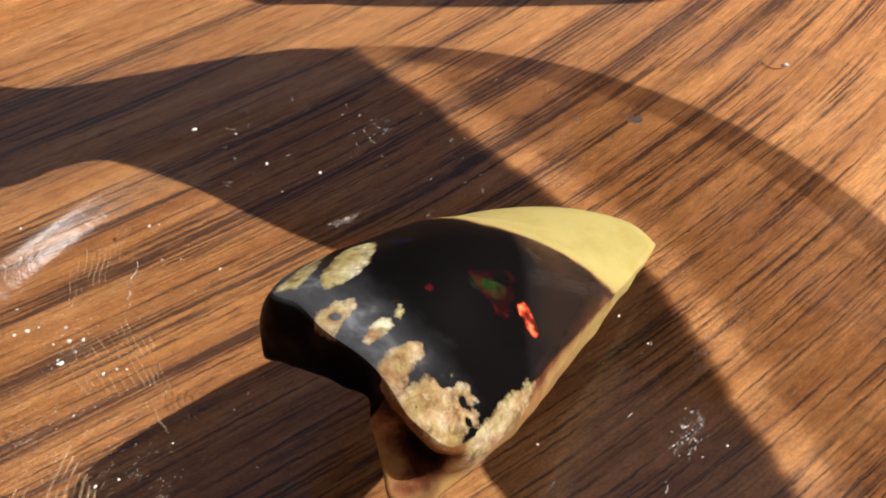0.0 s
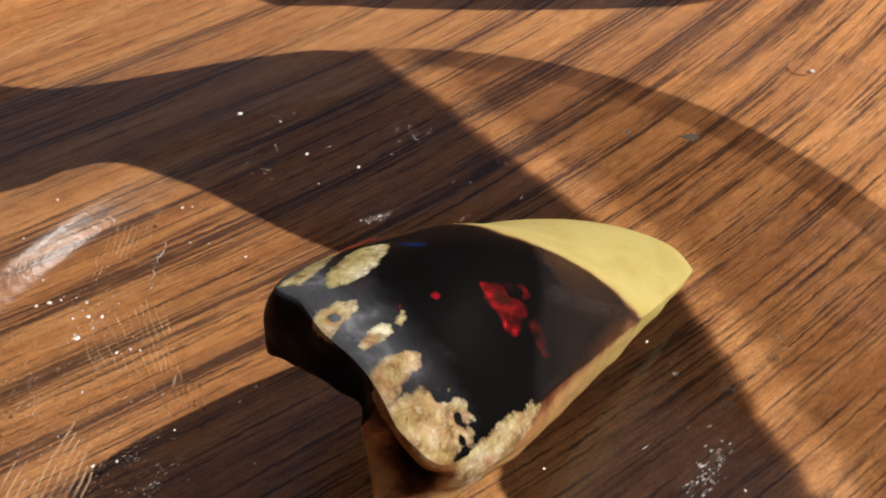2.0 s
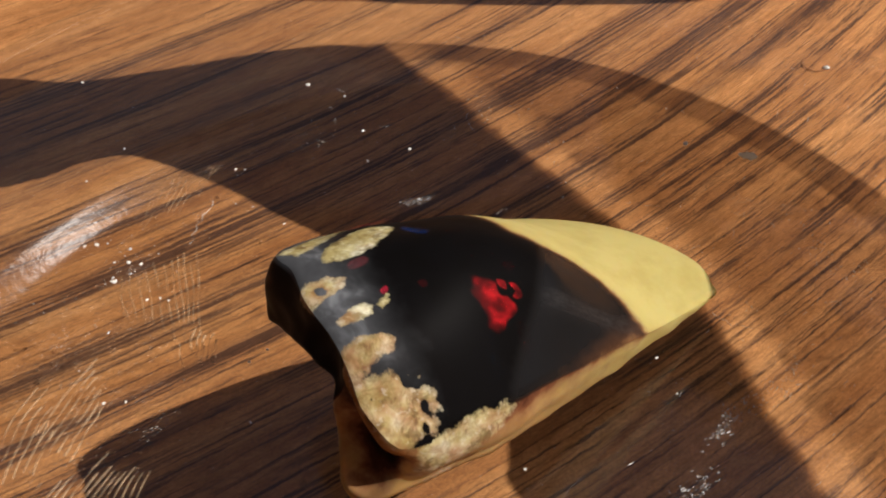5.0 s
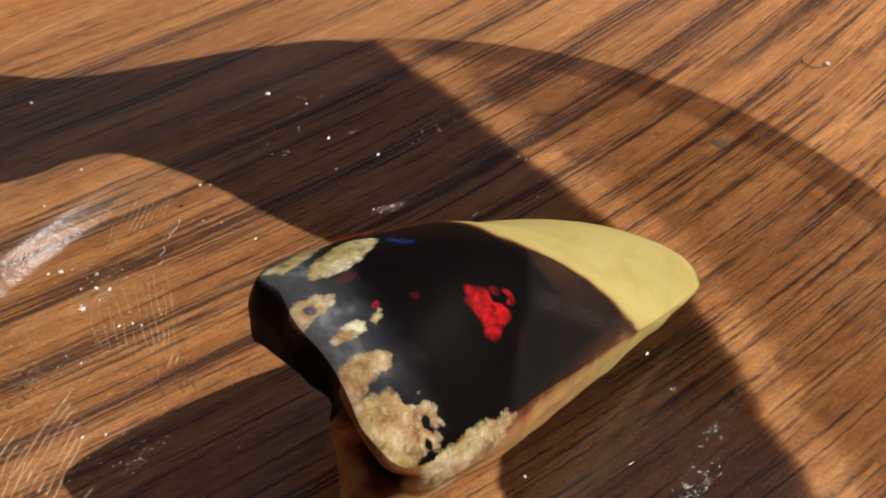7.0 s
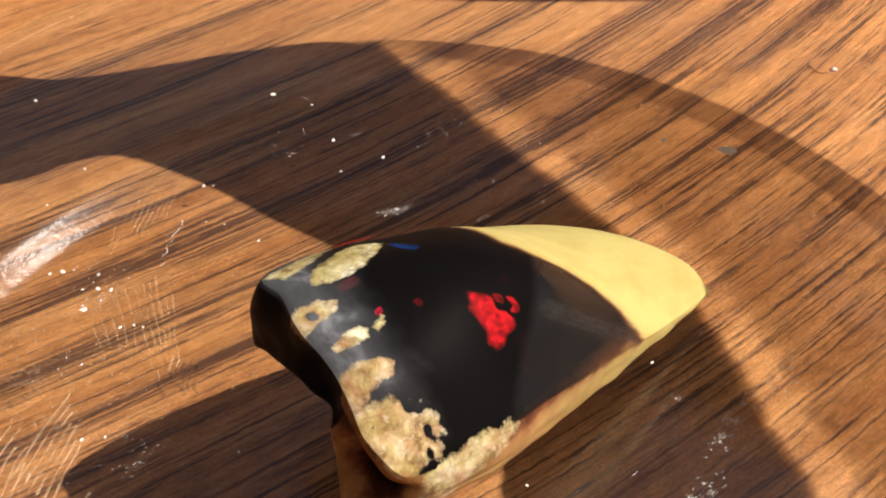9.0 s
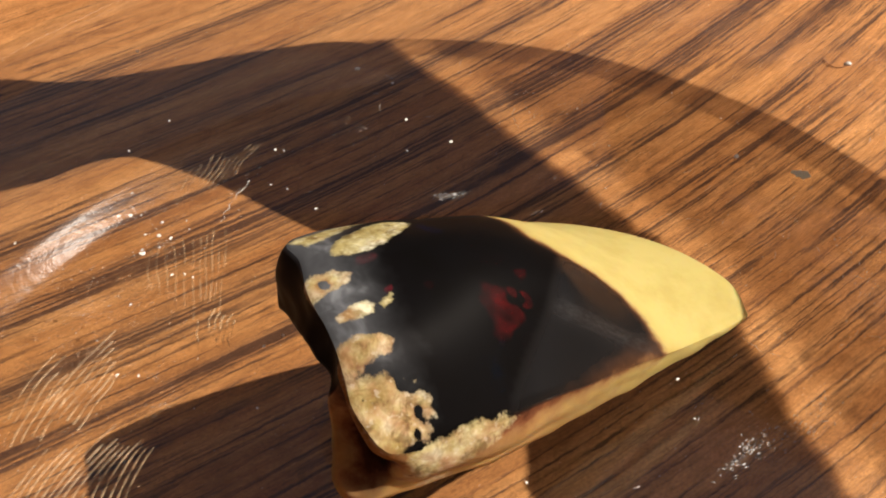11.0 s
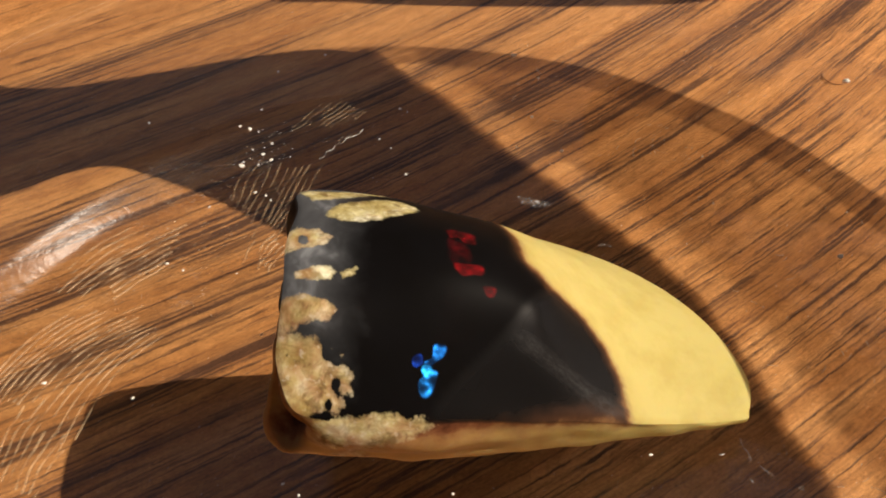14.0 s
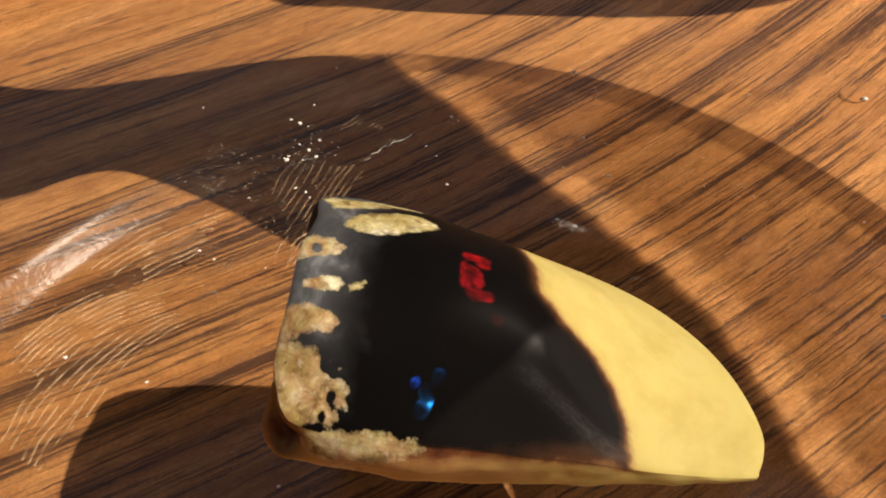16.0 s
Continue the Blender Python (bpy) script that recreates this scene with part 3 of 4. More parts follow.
    for lead, last, count in (
        ([(-36.2, 2.4), (-34.6, -0.6), (-32.4, -3.4)], [(-33.2, 5.2), (-30.8, 1.3), (-28.0, -3.8)], 6),
        ([(-32.5, 5.6), (-30.1, 1.4), (-27.3, -4.0)], [(-30.2, 6.9), (-27.9, 1.9), (-25.8, -2.8)], 5),
        ([(-32.3, 19.7), (-33.1, 16.7), (-33.0, 13.0)], [(-38.1, 14.6), (-37.4, 10.7), (-37.3, 8.4)], 9),
        ([(-33.8, -7.2), (-34.6, -11.2), (-35.4, -16.7)], [(-30.9, -12.5), (-31.0, -14.6), (-31.1, -17.6)], 7),
        ([(-37.5, -11.0), (-38.0, -15.0), (-37.2, -20.0)], [(-34.0, -15.0), (-33.8, -17.5), (-33.4, -20.5)], 6),
        ([(-32.5, -20.5), (-32.6, -25.2), (-31.4, -30.0)], [(-27.0, -16.2), (-28.5, -23.5), (-27.0, -30.2)], 8),
        ([(-26.4, -16.1), (-27.8, -23.0), (-26.0, -30.2)], [(-23.9, -16.7), (-23.6, -22.4), (-19.9, -29.5)], 7),
        ([(-26.5, -29.8), (-25.0, -32.2), (-23.0, -34.6)], [(-20.6, -29.0), (-19.6, -31.5), (-18.2, -33.6)], 8),
        ([(-26.4, -2.3), (-26.1, -4.0), (-25.5, -5.5)], [(-23.8, -3.2), (-23.6, -4.8), (-23.0, -6.2)], 5),
        ([(-27.2, -4.4), (-26.4, -5.8), (-25.6, -7.2)], [(-26.2, -4.2), (-25.2, -5.4), (-23.8, -6.6)], 2),
    ):
        lines = []
        for k in range(count):
            q = k / (count - 1)
            mids = [np.array(a) * (1 - q) + np.array(b) * q for a, b in zip(lead, last)]
            t0, t1 = rng.uniform(-0.08, 0.15), rng.uniform(0.85, 1.1)
            pts = []
            for t in np.linspace(t0, t1, 24):
                p = mids[0] * (1 - t) * (1 - 2 * t) + mids[1] * 4 * t * (1 - t) + mids[2] * t * (2 * t - 1)
                pts.append((p[0] + 0.07 * math.sin(t * 9 + k), p[1] + 0.07 * math.cos(t * 8 + k), TOP + 0.012))
            lines.append((pts, 0.13 + 0.07 * rng.random()))
        bm = joined_tubes(lines)
        for v in bm.verts:
            v.co.z = TOP * MM + (v.co.z - TOP * MM) * 0.15
        fm = part("finger_mark", bm, faint if lead[0][1] > 0 else grease, dish, "greasy ridged finger mark")
        fm.visible_shadow = False
        tagged(fm, kind="stuff")
    # brushed white smears and lint
    chalk = film_material("chalk", (0.90, 0.88, 0.84), 0.5, 1.2)
    thin_chalk = film_material("thin_chalk", (0.80, 0.70, 0.60), 0.30, 1.2)
    for cx, cy, long, wide, turn, count in (
        (24.6, -0.2, 1.7, 0.6, 1.0, 90), (25.6, 1.8, 0.8, 0.3, 1.4, 30), (21.3, -3.6, 1.2, 0.5, 1.1, 60), (20.2, -5.4, 0.8, 0.3, 0.9, 25), (17.9, -12.3, 1.6, 0.55, 0.9, 70), (19.0, -10.4, 0.7, 0.3, 1.3, 25),
        (-11.0, 16.6, 0.75, 0.3, 0.3, 34), (-9.9, 17.2, 0.5, 0.2, 0.6, 14), (-31.5, 12.5, 1.6, 0.6, 1.2, 16), (-36.0, 3.0, 1.6, 0.9, 1.0, 60), (-37.8, 6.0, 2.0, 0.9, 0.6, 24), (-33.5, 14.5, 1.6, 0.7, 0.4, 12), (-38.0, -6.0, 2.2, 1.2, 0.5, 70), (-41.0, -2.5, 2.0, 1.0, 0.6, 45),
        (-25.5, -13.5, 0.9, 0.35, 1.2, 26), (-27.5, -10.5, 0.9, 0.5, 0.8, 22), (-24, 24, 2.4, 1.2, -0.4, 40), (-6, 31, 2.6, 1.3, 0.2, 40), (28, 18, 2.6, 1.2, -0.8, 45), (33, 12, 2.6, 1.0, -0.6, 40),
    ):
        out = bmesh.new()
        for k in range(3 * count):
            u, v = rng.gauss(0, long), rng.gauss(0, wide)
            x, y = cx + u * math.cos(turn) - v * math.sin(turn), cy + u * math.sin(turn) + v * math.cos(turn)
            a, r = turn + rng.gauss(0, 0.5), 0.025 + 0.085 * rng.random() ** 3
            ring = []
            for q in range(6):
                b = q * math.pi / 3
                p, w = r * rng.uniform(1.0, 2.6) * math.cos(b), r * rng.uniform(0.3, 0.9) * math.sin(b)
                ring.append(out.verts.new(((x + p * math.cos(a) - w * math.sin(a)) * MM, (y + p * math.sin(a) + w * math.cos(a)) * MM, (TOP + 0.015 + 0.03 * rng.random()) * MM)))
            tip = out.verts.new((x * MM, y * MM, (TOP + 0.03 + 0.25 * r) * MM))
            for q in range(6):
                out.faces.new((ring[q], ring[(q + 1) % 6], tip))
        tagged(part("smear", out, thin_chalk if cx < -20 else chalk, dish, "whitish brushed smear of dust", smooth=False), kind="stuff")
    wisp = [(-31.2, 13.6), (-31.0, 12.8), (-31.2, 12.0), (-31.5, 11.4), (-31.2, 10.7), (-31.6, 10.0), (-31.2, 9.3), (-31.5, 8.6), (-31.0, 8.0), (-31.2, 7.4)]
    part("lint_fibre", tube([(x, y, TOP + 0.06) for x, y in wisp], 0.045), film_material("wisp", (0.9, 0.87, 0.82), 0.7, 0.8), dish, "curled white lint fibre")
    fibre = film_material("lint", (0.85, 0.84, 0.80), 0.8)
    for k in range(26):
        if k < 14:
            x, y = rng.uniform(-24, -4), rng.uniform(27, 38)
        else:
            x, y = rng.uniform(12, 30), rng.uniform(2, 22)
        a, bend, q = rng.random() * 6.28, rng.uniform(-1.5, 1.5), rng.uniform(0.4, 1.7)
        pts = []
        for t in np.linspace(0, 1, 9):
            pts.append((x, y, TOP + 0.04 + 0.05 * math.sin(t * 3)))
            x, y, a = x + q / 8 * math.cos(a), y + q / 8 * math.sin(a), a + bend / 8 * (1 + 0.5 * math.sin(7 * t))
        part("lint_fibre", tube(pts, 0.022), fibre, dish)


def build_crumb():
    """A bent hair and a bright grain on the wood."""
    ob = tagged(new("crumb"), "bright grain of sand with a bent hair on the wood", "crumb")
    bm = speck_mesh(9)
    for v in bm.verts:
        v.co = Vector((51.1 * MM, 61.6 * MM, 0)) + Vector((v.co.x * 0.6, v.co.y * 0.45, v.co.z * 0.5)) * MM
    part("grain", bm, Mat("grain").put(color=(0.9, 0.88, 0.82), rough=0.1, spec=1.0), ob)
    pts = [(51.0, 61.4, 0.15), (50.0, 60.9, 0.2), (49.0, 61.0, 0.25), (48.3, 61.7, 0.3), (48.0, 62.6, 0.25), (48.3, 63.5, 0.2)]
    part("hair", tube(pts, 0.08), plain("hair_brown", (0.34, 0.15, 0.06), 0.5), ob)


# ---- the opal ----
RIM = [(18.9, 7.2, 2.8), (18.75, 7.7, 2.8), (16.9, 10.3, 3.0), (11.8, 12.6, 3.2), (6.5, 13.3, 3.3), (1, 12.3, 3.8), (-4.5, 8.8, 5.6), (-9, 3.5, 9.4), (-12, -1.5, 13.2), (-13.4, -5, 15.4), (-13.4, -7.5, 16.9), (-11.5, -9.1, 17.35), (-9.5, -11.9, 17.5), (-7.1, -14.2, 17.4), (-5.8, -15.6, 17.0), (-4.8, -16.9, 16.0), (-4.1, -17.9, 15.0), (-3.1, -18.6, 14.1), (-1.8, -19.1, 12.9), (-0.7, -18.7, 12.0), (1.6, -16.4, 11.5), (4.6, -13.2, 10.8), (9.2, -7, 8.2), (13.4, -1, 5.6), (18.4, 6.3, 2.9)]
LOW = [(18.8, 7.2, 1.9), (18.6, 7.6, 1.9), (16.6, 10.0, 2.0), (11.6, 12.2, 2.0), (6.4, 12.7, 2.0), (1, 11.5, 2.2), (-4.2, 8, 3), (-8.5, 3, 4.5), (-12.6, -1.6, 7), (-15.0, -4.8, 8.6), (-15.4, -7.4, 9.6), (-13.3, -9.7, 11.0), (-11.0, -11.9, 12.6), (-8.7, -14.0, 13.6), (-7.0, -15.4, 13.7), (-6.9, -16.3, 12.2), (-6.6, -17.5, 9.6), (-6.1, -19.2, 6.3), (-4.7, -19.6, 5.3), (-2.2, -18.9, 6.0), (1.0, -16.0, 5.6), (3.6, -13.4, 4.8), (8.6, -6.7, 3.4), (13, -0.9, 2.8), (18.2, 6.2, 1.9)]
INNER = [(-12.5, -6, 16.4), (-6.1, -2.4, 15.8), (-2.7, 3, 12.6), (-8.7, -10.6, 17.6), (-5.8, -12.5, 17.6), (-4.1, -15.1, 17.2), (-4.3, -10.7, 17.2), (6.1, -2.5, 13.6), (6.1, 3.8, 9.4), (0, -6, 17), (3, -10, 14), (12, 5, 5.8), (1.5, 5.5, 10.2), (-8.3, -2.2, 15.5), (-5.0, 1.5, 13.2)]


def spline_surface(points, soft=2.0):
    """A thin-plate height z(x, y) through the points."""
    c = np.array(points, float)
    n = len(c)

    def phi(r2):
        return 0.5 * r2 * np.log(r2 + 1e-9)

    k = phi(((c[:, None, :2] - c[None, :, :2]) ** 2).sum(2)) + soft * np.eye(n)
    q = np.c_[np.ones(n), c[:, :2]]
    w = np.linalg.solve(np.block([[k, q], [q.T, np.zeros((3, 3))]]), np.r_[c[:, 2], 0, 0, 0])

    def height(x, y):
        r2 = (np.asarray(x)[..., None] - c[:, 0]) ** 2 + (np.asarray(y)[..., None] - c[:, 1]) ** 2
        return phi(r2) @ w[:n] + w[-3] + w[-2] * np.asarray(x) + w[-1] * np.asarray(y)

    return height


STONE_TOP = spline_surface(RIM + INNER)


def inside_distance(px, py, poly):
    """Signed distance to a polygon, positive inside."""
    poly = np.array(poly, float)
    a, b = poly, np.roll(poly, -1, 0)
    best = np.full(px.shape, 1e9)
    inside = np.zeros(px.shape, bool)
    for (x0, y0), (x1, y1) in zip(a, b):
        dx, dy = x1 - x0, y1 - y0
        t = np.clip(((px - x0) * dx + (py - y0) * dy) / (dx * dx + dy * dy + 1e-12), 0, 1)
        best = np.minimum(best, np.hypot(px - x0 - t * dx, py - y0 - t * dy))
        if y0 != y1:
            inside ^= ((y0 > py) != (y1 > py)) & (px < (x1 - x0) * (py - y0) / (y1 - y0) + x0)
    return np.where(inside, best, -best)


CREAM = [(-5.5, 14), (-4.3, 4.6), (-2.7, 3.0), (0.2, 2.0), (2.5, 0.2), (5.0, 0.4), (7.4, 1.4), (9.6, 1.2), (11.7, 0.6), (13.6, -0.9), (21, 4), (22, 14), (10, 18)]
# sandy patches: two strips on the far slope, a ring, a yellow one with its crumb, and three on the broken corner
PATCHES = [
    [(-13.4, -7.4), (-12.6, -5.6), (-11.6, -3.0), (-10.6, -0.6), (-9.8, -0.9), (-10.2, -3.6), (-10.9, -6.3), (-11.8, -7.5)],
    [(-10.0, -7.4), (-9.9, -6.0), (-9.0, -3.9), (-8.0, -2.3), (-6.6, -1.9), (-5.7, -2.7), (-6.0, -4.2), (-6.4, -5.5), (-7.2, -6.8), (-8.5, -7.9), (-9.3, -8.2)],
    [(-10.4, -11.6), (-9.8, -10.4), (-8.6, -9.6), (-7.5, -9.5), (-7.4, -10.2), (-7.7, -11.0), (-8.3, -11.8), (-8.9, -12.7), (-9.7, -12.5)],
    [(-6.6, -13.2), (-6.3, -12.5), (-5.5, -11.5), (-4.9, -11.5), (-4.7, -12.0), (-5.5, -13.1), (-6.3, -13.6)],
    [(-4.5, -11.3), (-4.5, -10.9), (-4.2, -10.1), (-3.8, -10.5), (-4.1, -11.4)],
    [(-6.2, -15.8), (-5.6, -14.9), (-4.7, -14.1), (-3.7, -13.4), (-2.7, -13.3), (-2.8, -14.1), (-3.4, -14.8), (-3.6, -15.7), (-4.1, -16.3), (-4.9, -17.2), (-5.9, -17.0)],
    [(-5.1, -17.5), (-3.9, -16.6), (-2.6, -15.5), (-0.9, -14.8), (-1.4, -15.5), (0.1, -15.1), (0.5, -15.7), (-0.1, -16.5), (0.6, -16.5), (0.5, -17.2), (-0.3, -18.0), (-0.4, -19.3), (-1.6, -20.2), (-3.2, -19.9), (-4.8, -18.6)],
    [(-1.0, -19.9), (-0.5, -18.9), (0.4, -17.9), (1.4, -16.6), (2.6, -15.0), (3.6, -14.0), (4.3, -13.6), (4.8, -12.8), (5.1, -13.2), (4.8, -14.0), (5.0, -15.0), (3.0, -18.0), (0.0, -20.5)],
]

# dark gaps in the largest patch
HOLES = [(-1.6, -15.5, 0.35), (-1.0, -15.3, 0.25), (-0.3, -16.1, 0.3), (-2.2, -16.9, 0.22), (0.0, -17.2, 0.22), (0.3, -17.8, 0.2), (-3.4, -17.4, 0.16)]


def build_stone():
    stone = tagged(new("opal"), "dark polished opal with cream potch and sandy patches, lying on glass", "gemstone")
    around, inward, wall, under = 300, 70, 16, 10
    rim = curve_through(RIM, 24)
    low = curve_through(LOW, 24)
    pick = np.linspace(0, len(rim), around, endpoint=False).astype(int)
    rim, low = np.array(rim)[pick], np.array(low)[pick]
    # way round the stone, counted in corners of its rim
    phase = pick / 24.0
    mid = np.array((-0.5, -3.5))
    rings, zone = [], []
    for k in range(1, inward + 1):
        s = k / inward
        xy = mid + (rim[:, :2] - mid) * s
        z = STONE_TOP(xy[:, 0], xy[:, 1])
        # rounded shoulder at the edge
        z = z - 0.12 * max(0.0, (s - 0.96) / 0.04) ** 2
        rings.append(np.c_[xy, z])
        zone.append(np.zeros(around))
    top_edge = rings[-1]
    for k in range(1, wall + 1):
        s = k / wall
        p = top_edge * (1 - s) + low * s
        lefty = np.clip((-p[:, 0] - 8) / 4, 0, 1)[:, None]
        bulge = 0.12 * math.sin(math.pi * s) + 0.9 * lefty * (1 - (1 - min(1, s * 2.2)) ** 2) * (1 - s)
        out = (p[:, :2] - mid) / np.linalg.norm(p[:, :2] - mid, axis=1)[:, None]
        p[:, :2] += out * bulge
        # the broken face bellies in below its crest, the chipped corner is hollow
        belly = np.exp(-((phase - 12.6) / 1.3) ** 2) * math.sin(math.pi * s)
        bowl = np.exp(-(np.abs(phase - 17.2) / 1.7) ** 3) * math.sin(math.pi * min(1, max(0, (s - 0.12) / 0.86))) ** 0.8
        round_front = np.exp(-(np.abs(phase - 20.3) / 1.2) ** 4) * math.sin(math.pi * min(1, s * 1.25)) if s < 0.8 else 0 * phase
        p[:, :2] -= out * (0.9 * belly + 2.3 * bowl - 0.9 * round_front)[:, None]
        rings.append(p)
        zone.append(np.full(around, s))
    for k in range(1, under + 1):
        s = k / under
        xy = mid + (low[:, :2] - mid) * (1 - 0.6 * s ** 0.5)
        z = low[:, 2] * (1 - s) ** 1.1
        rings.append(np.c_[xy, z])
        zone.append(np.full(around, 1.5))
    pts = np.vstack(rings)
    zone = np.concatenate(zone)
    # small irregularities of the rough sides
    for i in range(len(pts)):
        if zone[i] > 0:
            v = Vector(pts[i])
            pts[i] += np.array(noise.noise_vector(v * 0.45)) * 0.22 * min(1, zone[i] * 4) * (1 if pts[i][2] > 0.3 else 0)
    bm = bmesh.new()
    verts = [bm.verts.new(p * MM) for p in pts]
    centre = bm.verts.new((mid[0] * MM, mid[1] * MM, float(STONE_TOP(mid[0], mid[1])) * MM))
    base = bm.verts.new((mid[0] * MM, mid[1] * MM, 0))
    total = len(rings)
    for i in range(around):
        j = (i + 1) % around
        bm.faces.new((centre, verts[i], verts[j]))
        bm.faces.new((base, verts[(total - 1) * around + j], verts[(total - 1) * around + i]))
        for r in range(total - 1):
            bm.faces.new((verts[r * around + i], verts[(r + 1) * around + i], verts[(r + 1) * around + j], verts[r * around + j]))
    bmesh.ops.recalc_face_normals(bm, faces=bm.faces)
    # crisp crest where the broken face meets the polished one
    crest = set(verts[(inward - 1) * around:inward * around])
    for e in bm.edges:
        if e.verts[0] in crest and e.verts[1] in crest:
            e.smooth = False
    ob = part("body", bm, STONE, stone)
    phase = np.r_[np.tile(phase, total), 0, 0]
    x, y, z = np.r_[pts[:, 0], mid[0], mid[0]], np.r_[pts[:, 1], mid[1], mid[1]], np.r_[pts[:, 2], 17, 0]
    zone = np.r_[zone, 0, 1]
    cream = inside_distance(x, y, CREAM)
    # the sides: honey to cream down the cut front, a brown hollow in the chipped corner, black on the broken left face
    side = zone > 0
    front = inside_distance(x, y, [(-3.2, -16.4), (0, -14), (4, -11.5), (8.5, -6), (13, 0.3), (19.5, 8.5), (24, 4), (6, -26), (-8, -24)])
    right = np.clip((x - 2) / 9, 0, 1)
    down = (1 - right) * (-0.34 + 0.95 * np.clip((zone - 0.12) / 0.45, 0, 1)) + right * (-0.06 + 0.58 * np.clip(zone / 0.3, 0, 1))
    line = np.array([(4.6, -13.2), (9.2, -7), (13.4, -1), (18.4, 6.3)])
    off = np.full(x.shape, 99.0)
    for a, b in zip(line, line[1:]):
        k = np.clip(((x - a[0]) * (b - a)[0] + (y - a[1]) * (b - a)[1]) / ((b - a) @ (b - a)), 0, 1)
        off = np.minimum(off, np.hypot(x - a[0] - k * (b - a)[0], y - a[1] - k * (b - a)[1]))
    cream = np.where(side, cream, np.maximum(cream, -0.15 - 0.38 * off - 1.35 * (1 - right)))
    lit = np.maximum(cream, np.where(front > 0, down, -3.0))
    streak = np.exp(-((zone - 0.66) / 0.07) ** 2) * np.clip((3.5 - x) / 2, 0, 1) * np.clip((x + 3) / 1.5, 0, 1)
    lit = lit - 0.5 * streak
    # the broken face is black, brown where it thins out
    broken = np.clip((phase - 8.3) / 0.6, 0, 1) * np.clip((14.7 - phase) / 0.4, 0, 1)
    thin = np.exp(-((phase - 10.0) / 0.7) ** 2) * np.exp(-((zone - 0.3) / 0.35) ** 2)
    lit = lit * (1 - broken) + broken * (-1.25 + 0.95 * thin)
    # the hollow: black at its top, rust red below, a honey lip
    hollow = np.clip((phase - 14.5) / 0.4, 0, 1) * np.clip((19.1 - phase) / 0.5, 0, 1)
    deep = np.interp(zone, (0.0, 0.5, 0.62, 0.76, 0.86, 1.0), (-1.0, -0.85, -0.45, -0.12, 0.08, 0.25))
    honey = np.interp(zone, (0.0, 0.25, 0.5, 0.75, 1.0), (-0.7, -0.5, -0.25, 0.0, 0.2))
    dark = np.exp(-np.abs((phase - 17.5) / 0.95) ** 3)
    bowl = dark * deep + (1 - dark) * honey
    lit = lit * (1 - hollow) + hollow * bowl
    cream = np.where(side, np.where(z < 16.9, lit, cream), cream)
    cream = np.where(zone > 1.2, np.where((phase > 14.4) & (z > 2.5), 0.1, -0.35), cream)
    patch = np.max([inside_distance(x, y, p) for p in PATCHES], 0)
    wall_patch = inside_distance(x, y, [(-0.9, -18.6), (1.2, -15.2), (4.4, -12.4), (6.2, -11), (5.0, -14.8), (0, -22), (-1.6, -20)])
    flank = inside_distance(x, y, [(-6.3, -15.6), (-4.2, -15.9), (-2, -16.5), (-0.6, -17.6), (-0.8, -21), (-4, -20.5), (-6, -18)])
    wall_patch = np.minimum(wall_patch, np.maximum(3.0 * (0.60 * np.clip((5.6 - x) / 3.5, 0, 1) - zone), np.minimum(5.0 * (zone - 0.66), 0.8 * (1.5 - x))))
    wall_patch = np.maximum(wall_patch, np.minimum(flank, 4.0 * (0.30 - zone)))
    patch -= 1.6 * np.exp(-(((x + 8.75) / 0.5) ** 2 + ((y + 10.95) / 0.38) ** 2))
    for hx, hy, hr in HOLES:
        patch -= 1.1 * np.exp(-((x - hx) ** 2 + (y - hy) ** 2) / hr ** 2)
    patch = np.where(side, np.where(phase > 14.3, wall_patch, np.minimum(patch, 3.0 * (0.08 - zone))), patch)
    patch = np.where(zone > 1.2, -2.0, patch)
    ranks = np.argmax([inside_distance(x, y, p) for p in PATCHES], 0)
    tone = np.array([0.0, -0.1, 0.5, -0.1, 0.0, 0.65, 0.6, 0.25])[ranks]
    tone = np.where(side, np.where(phase < 19.2, 1.2, np.clip(0.35 + 0.8 * zone, 0, 1)), tone)
    # a milky veil between the sandy patches, sky sheen painted on the scuffed right flank
    across = ((x + 8.0) * 12.5 + (y + 9.5) * 10.5) / 16.3
    haze = np.clip(1.0 - (across + 1.0) / 5.6, 0, 1) ** 2.2 * np.clip((y + 17) / 3, 0, 1)
    haze = np.where(side, 0, haze)
    bow = x - 5.35 - 0.25 * np.cos((y + 5.0) * 0.5)
    worn = np.clip(bow / 0.8 + 0.5, 0, 1) * np.clip(-cream / 0.9, 0, 1) * np.where(side, 0, 1)
    ridge = np.clip((x - 5.6) / 0.8, 0, 1) * np.exp(-((y + 4.7 - 0.52 * (x - 6.0)) / 0.75) ** 2) * np.clip(-cream / 0.8, 0, 1) * np.where(side, 0, 1)
    rust = np.maximum(0.75 * np.clip(1.3 - np.hypot(x + 6.2, y + 12.9) / 0.9, 0, 1), 0.6 * np.clip(1.3 - np.hypot(x + 8.9, y + 11.0) / 0.9, 0, 1))
    rust = np.where(side, 0.8 * np.clip((phase - 14.4) / 0.4, 0, 1) * np.clip((19.4 - phase) / 0.5, 0, 1) * (zone < 0.5), rust)
    flesh = np.where(side, np.clip((phase - 14.4) / 0.4, 0, 1) * np.clip((14.0 - x) / 8.0, 0, 1), 0)
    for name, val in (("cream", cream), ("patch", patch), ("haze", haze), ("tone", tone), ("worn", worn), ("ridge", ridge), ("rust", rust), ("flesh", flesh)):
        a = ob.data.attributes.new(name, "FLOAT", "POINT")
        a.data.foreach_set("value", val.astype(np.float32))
    return stone


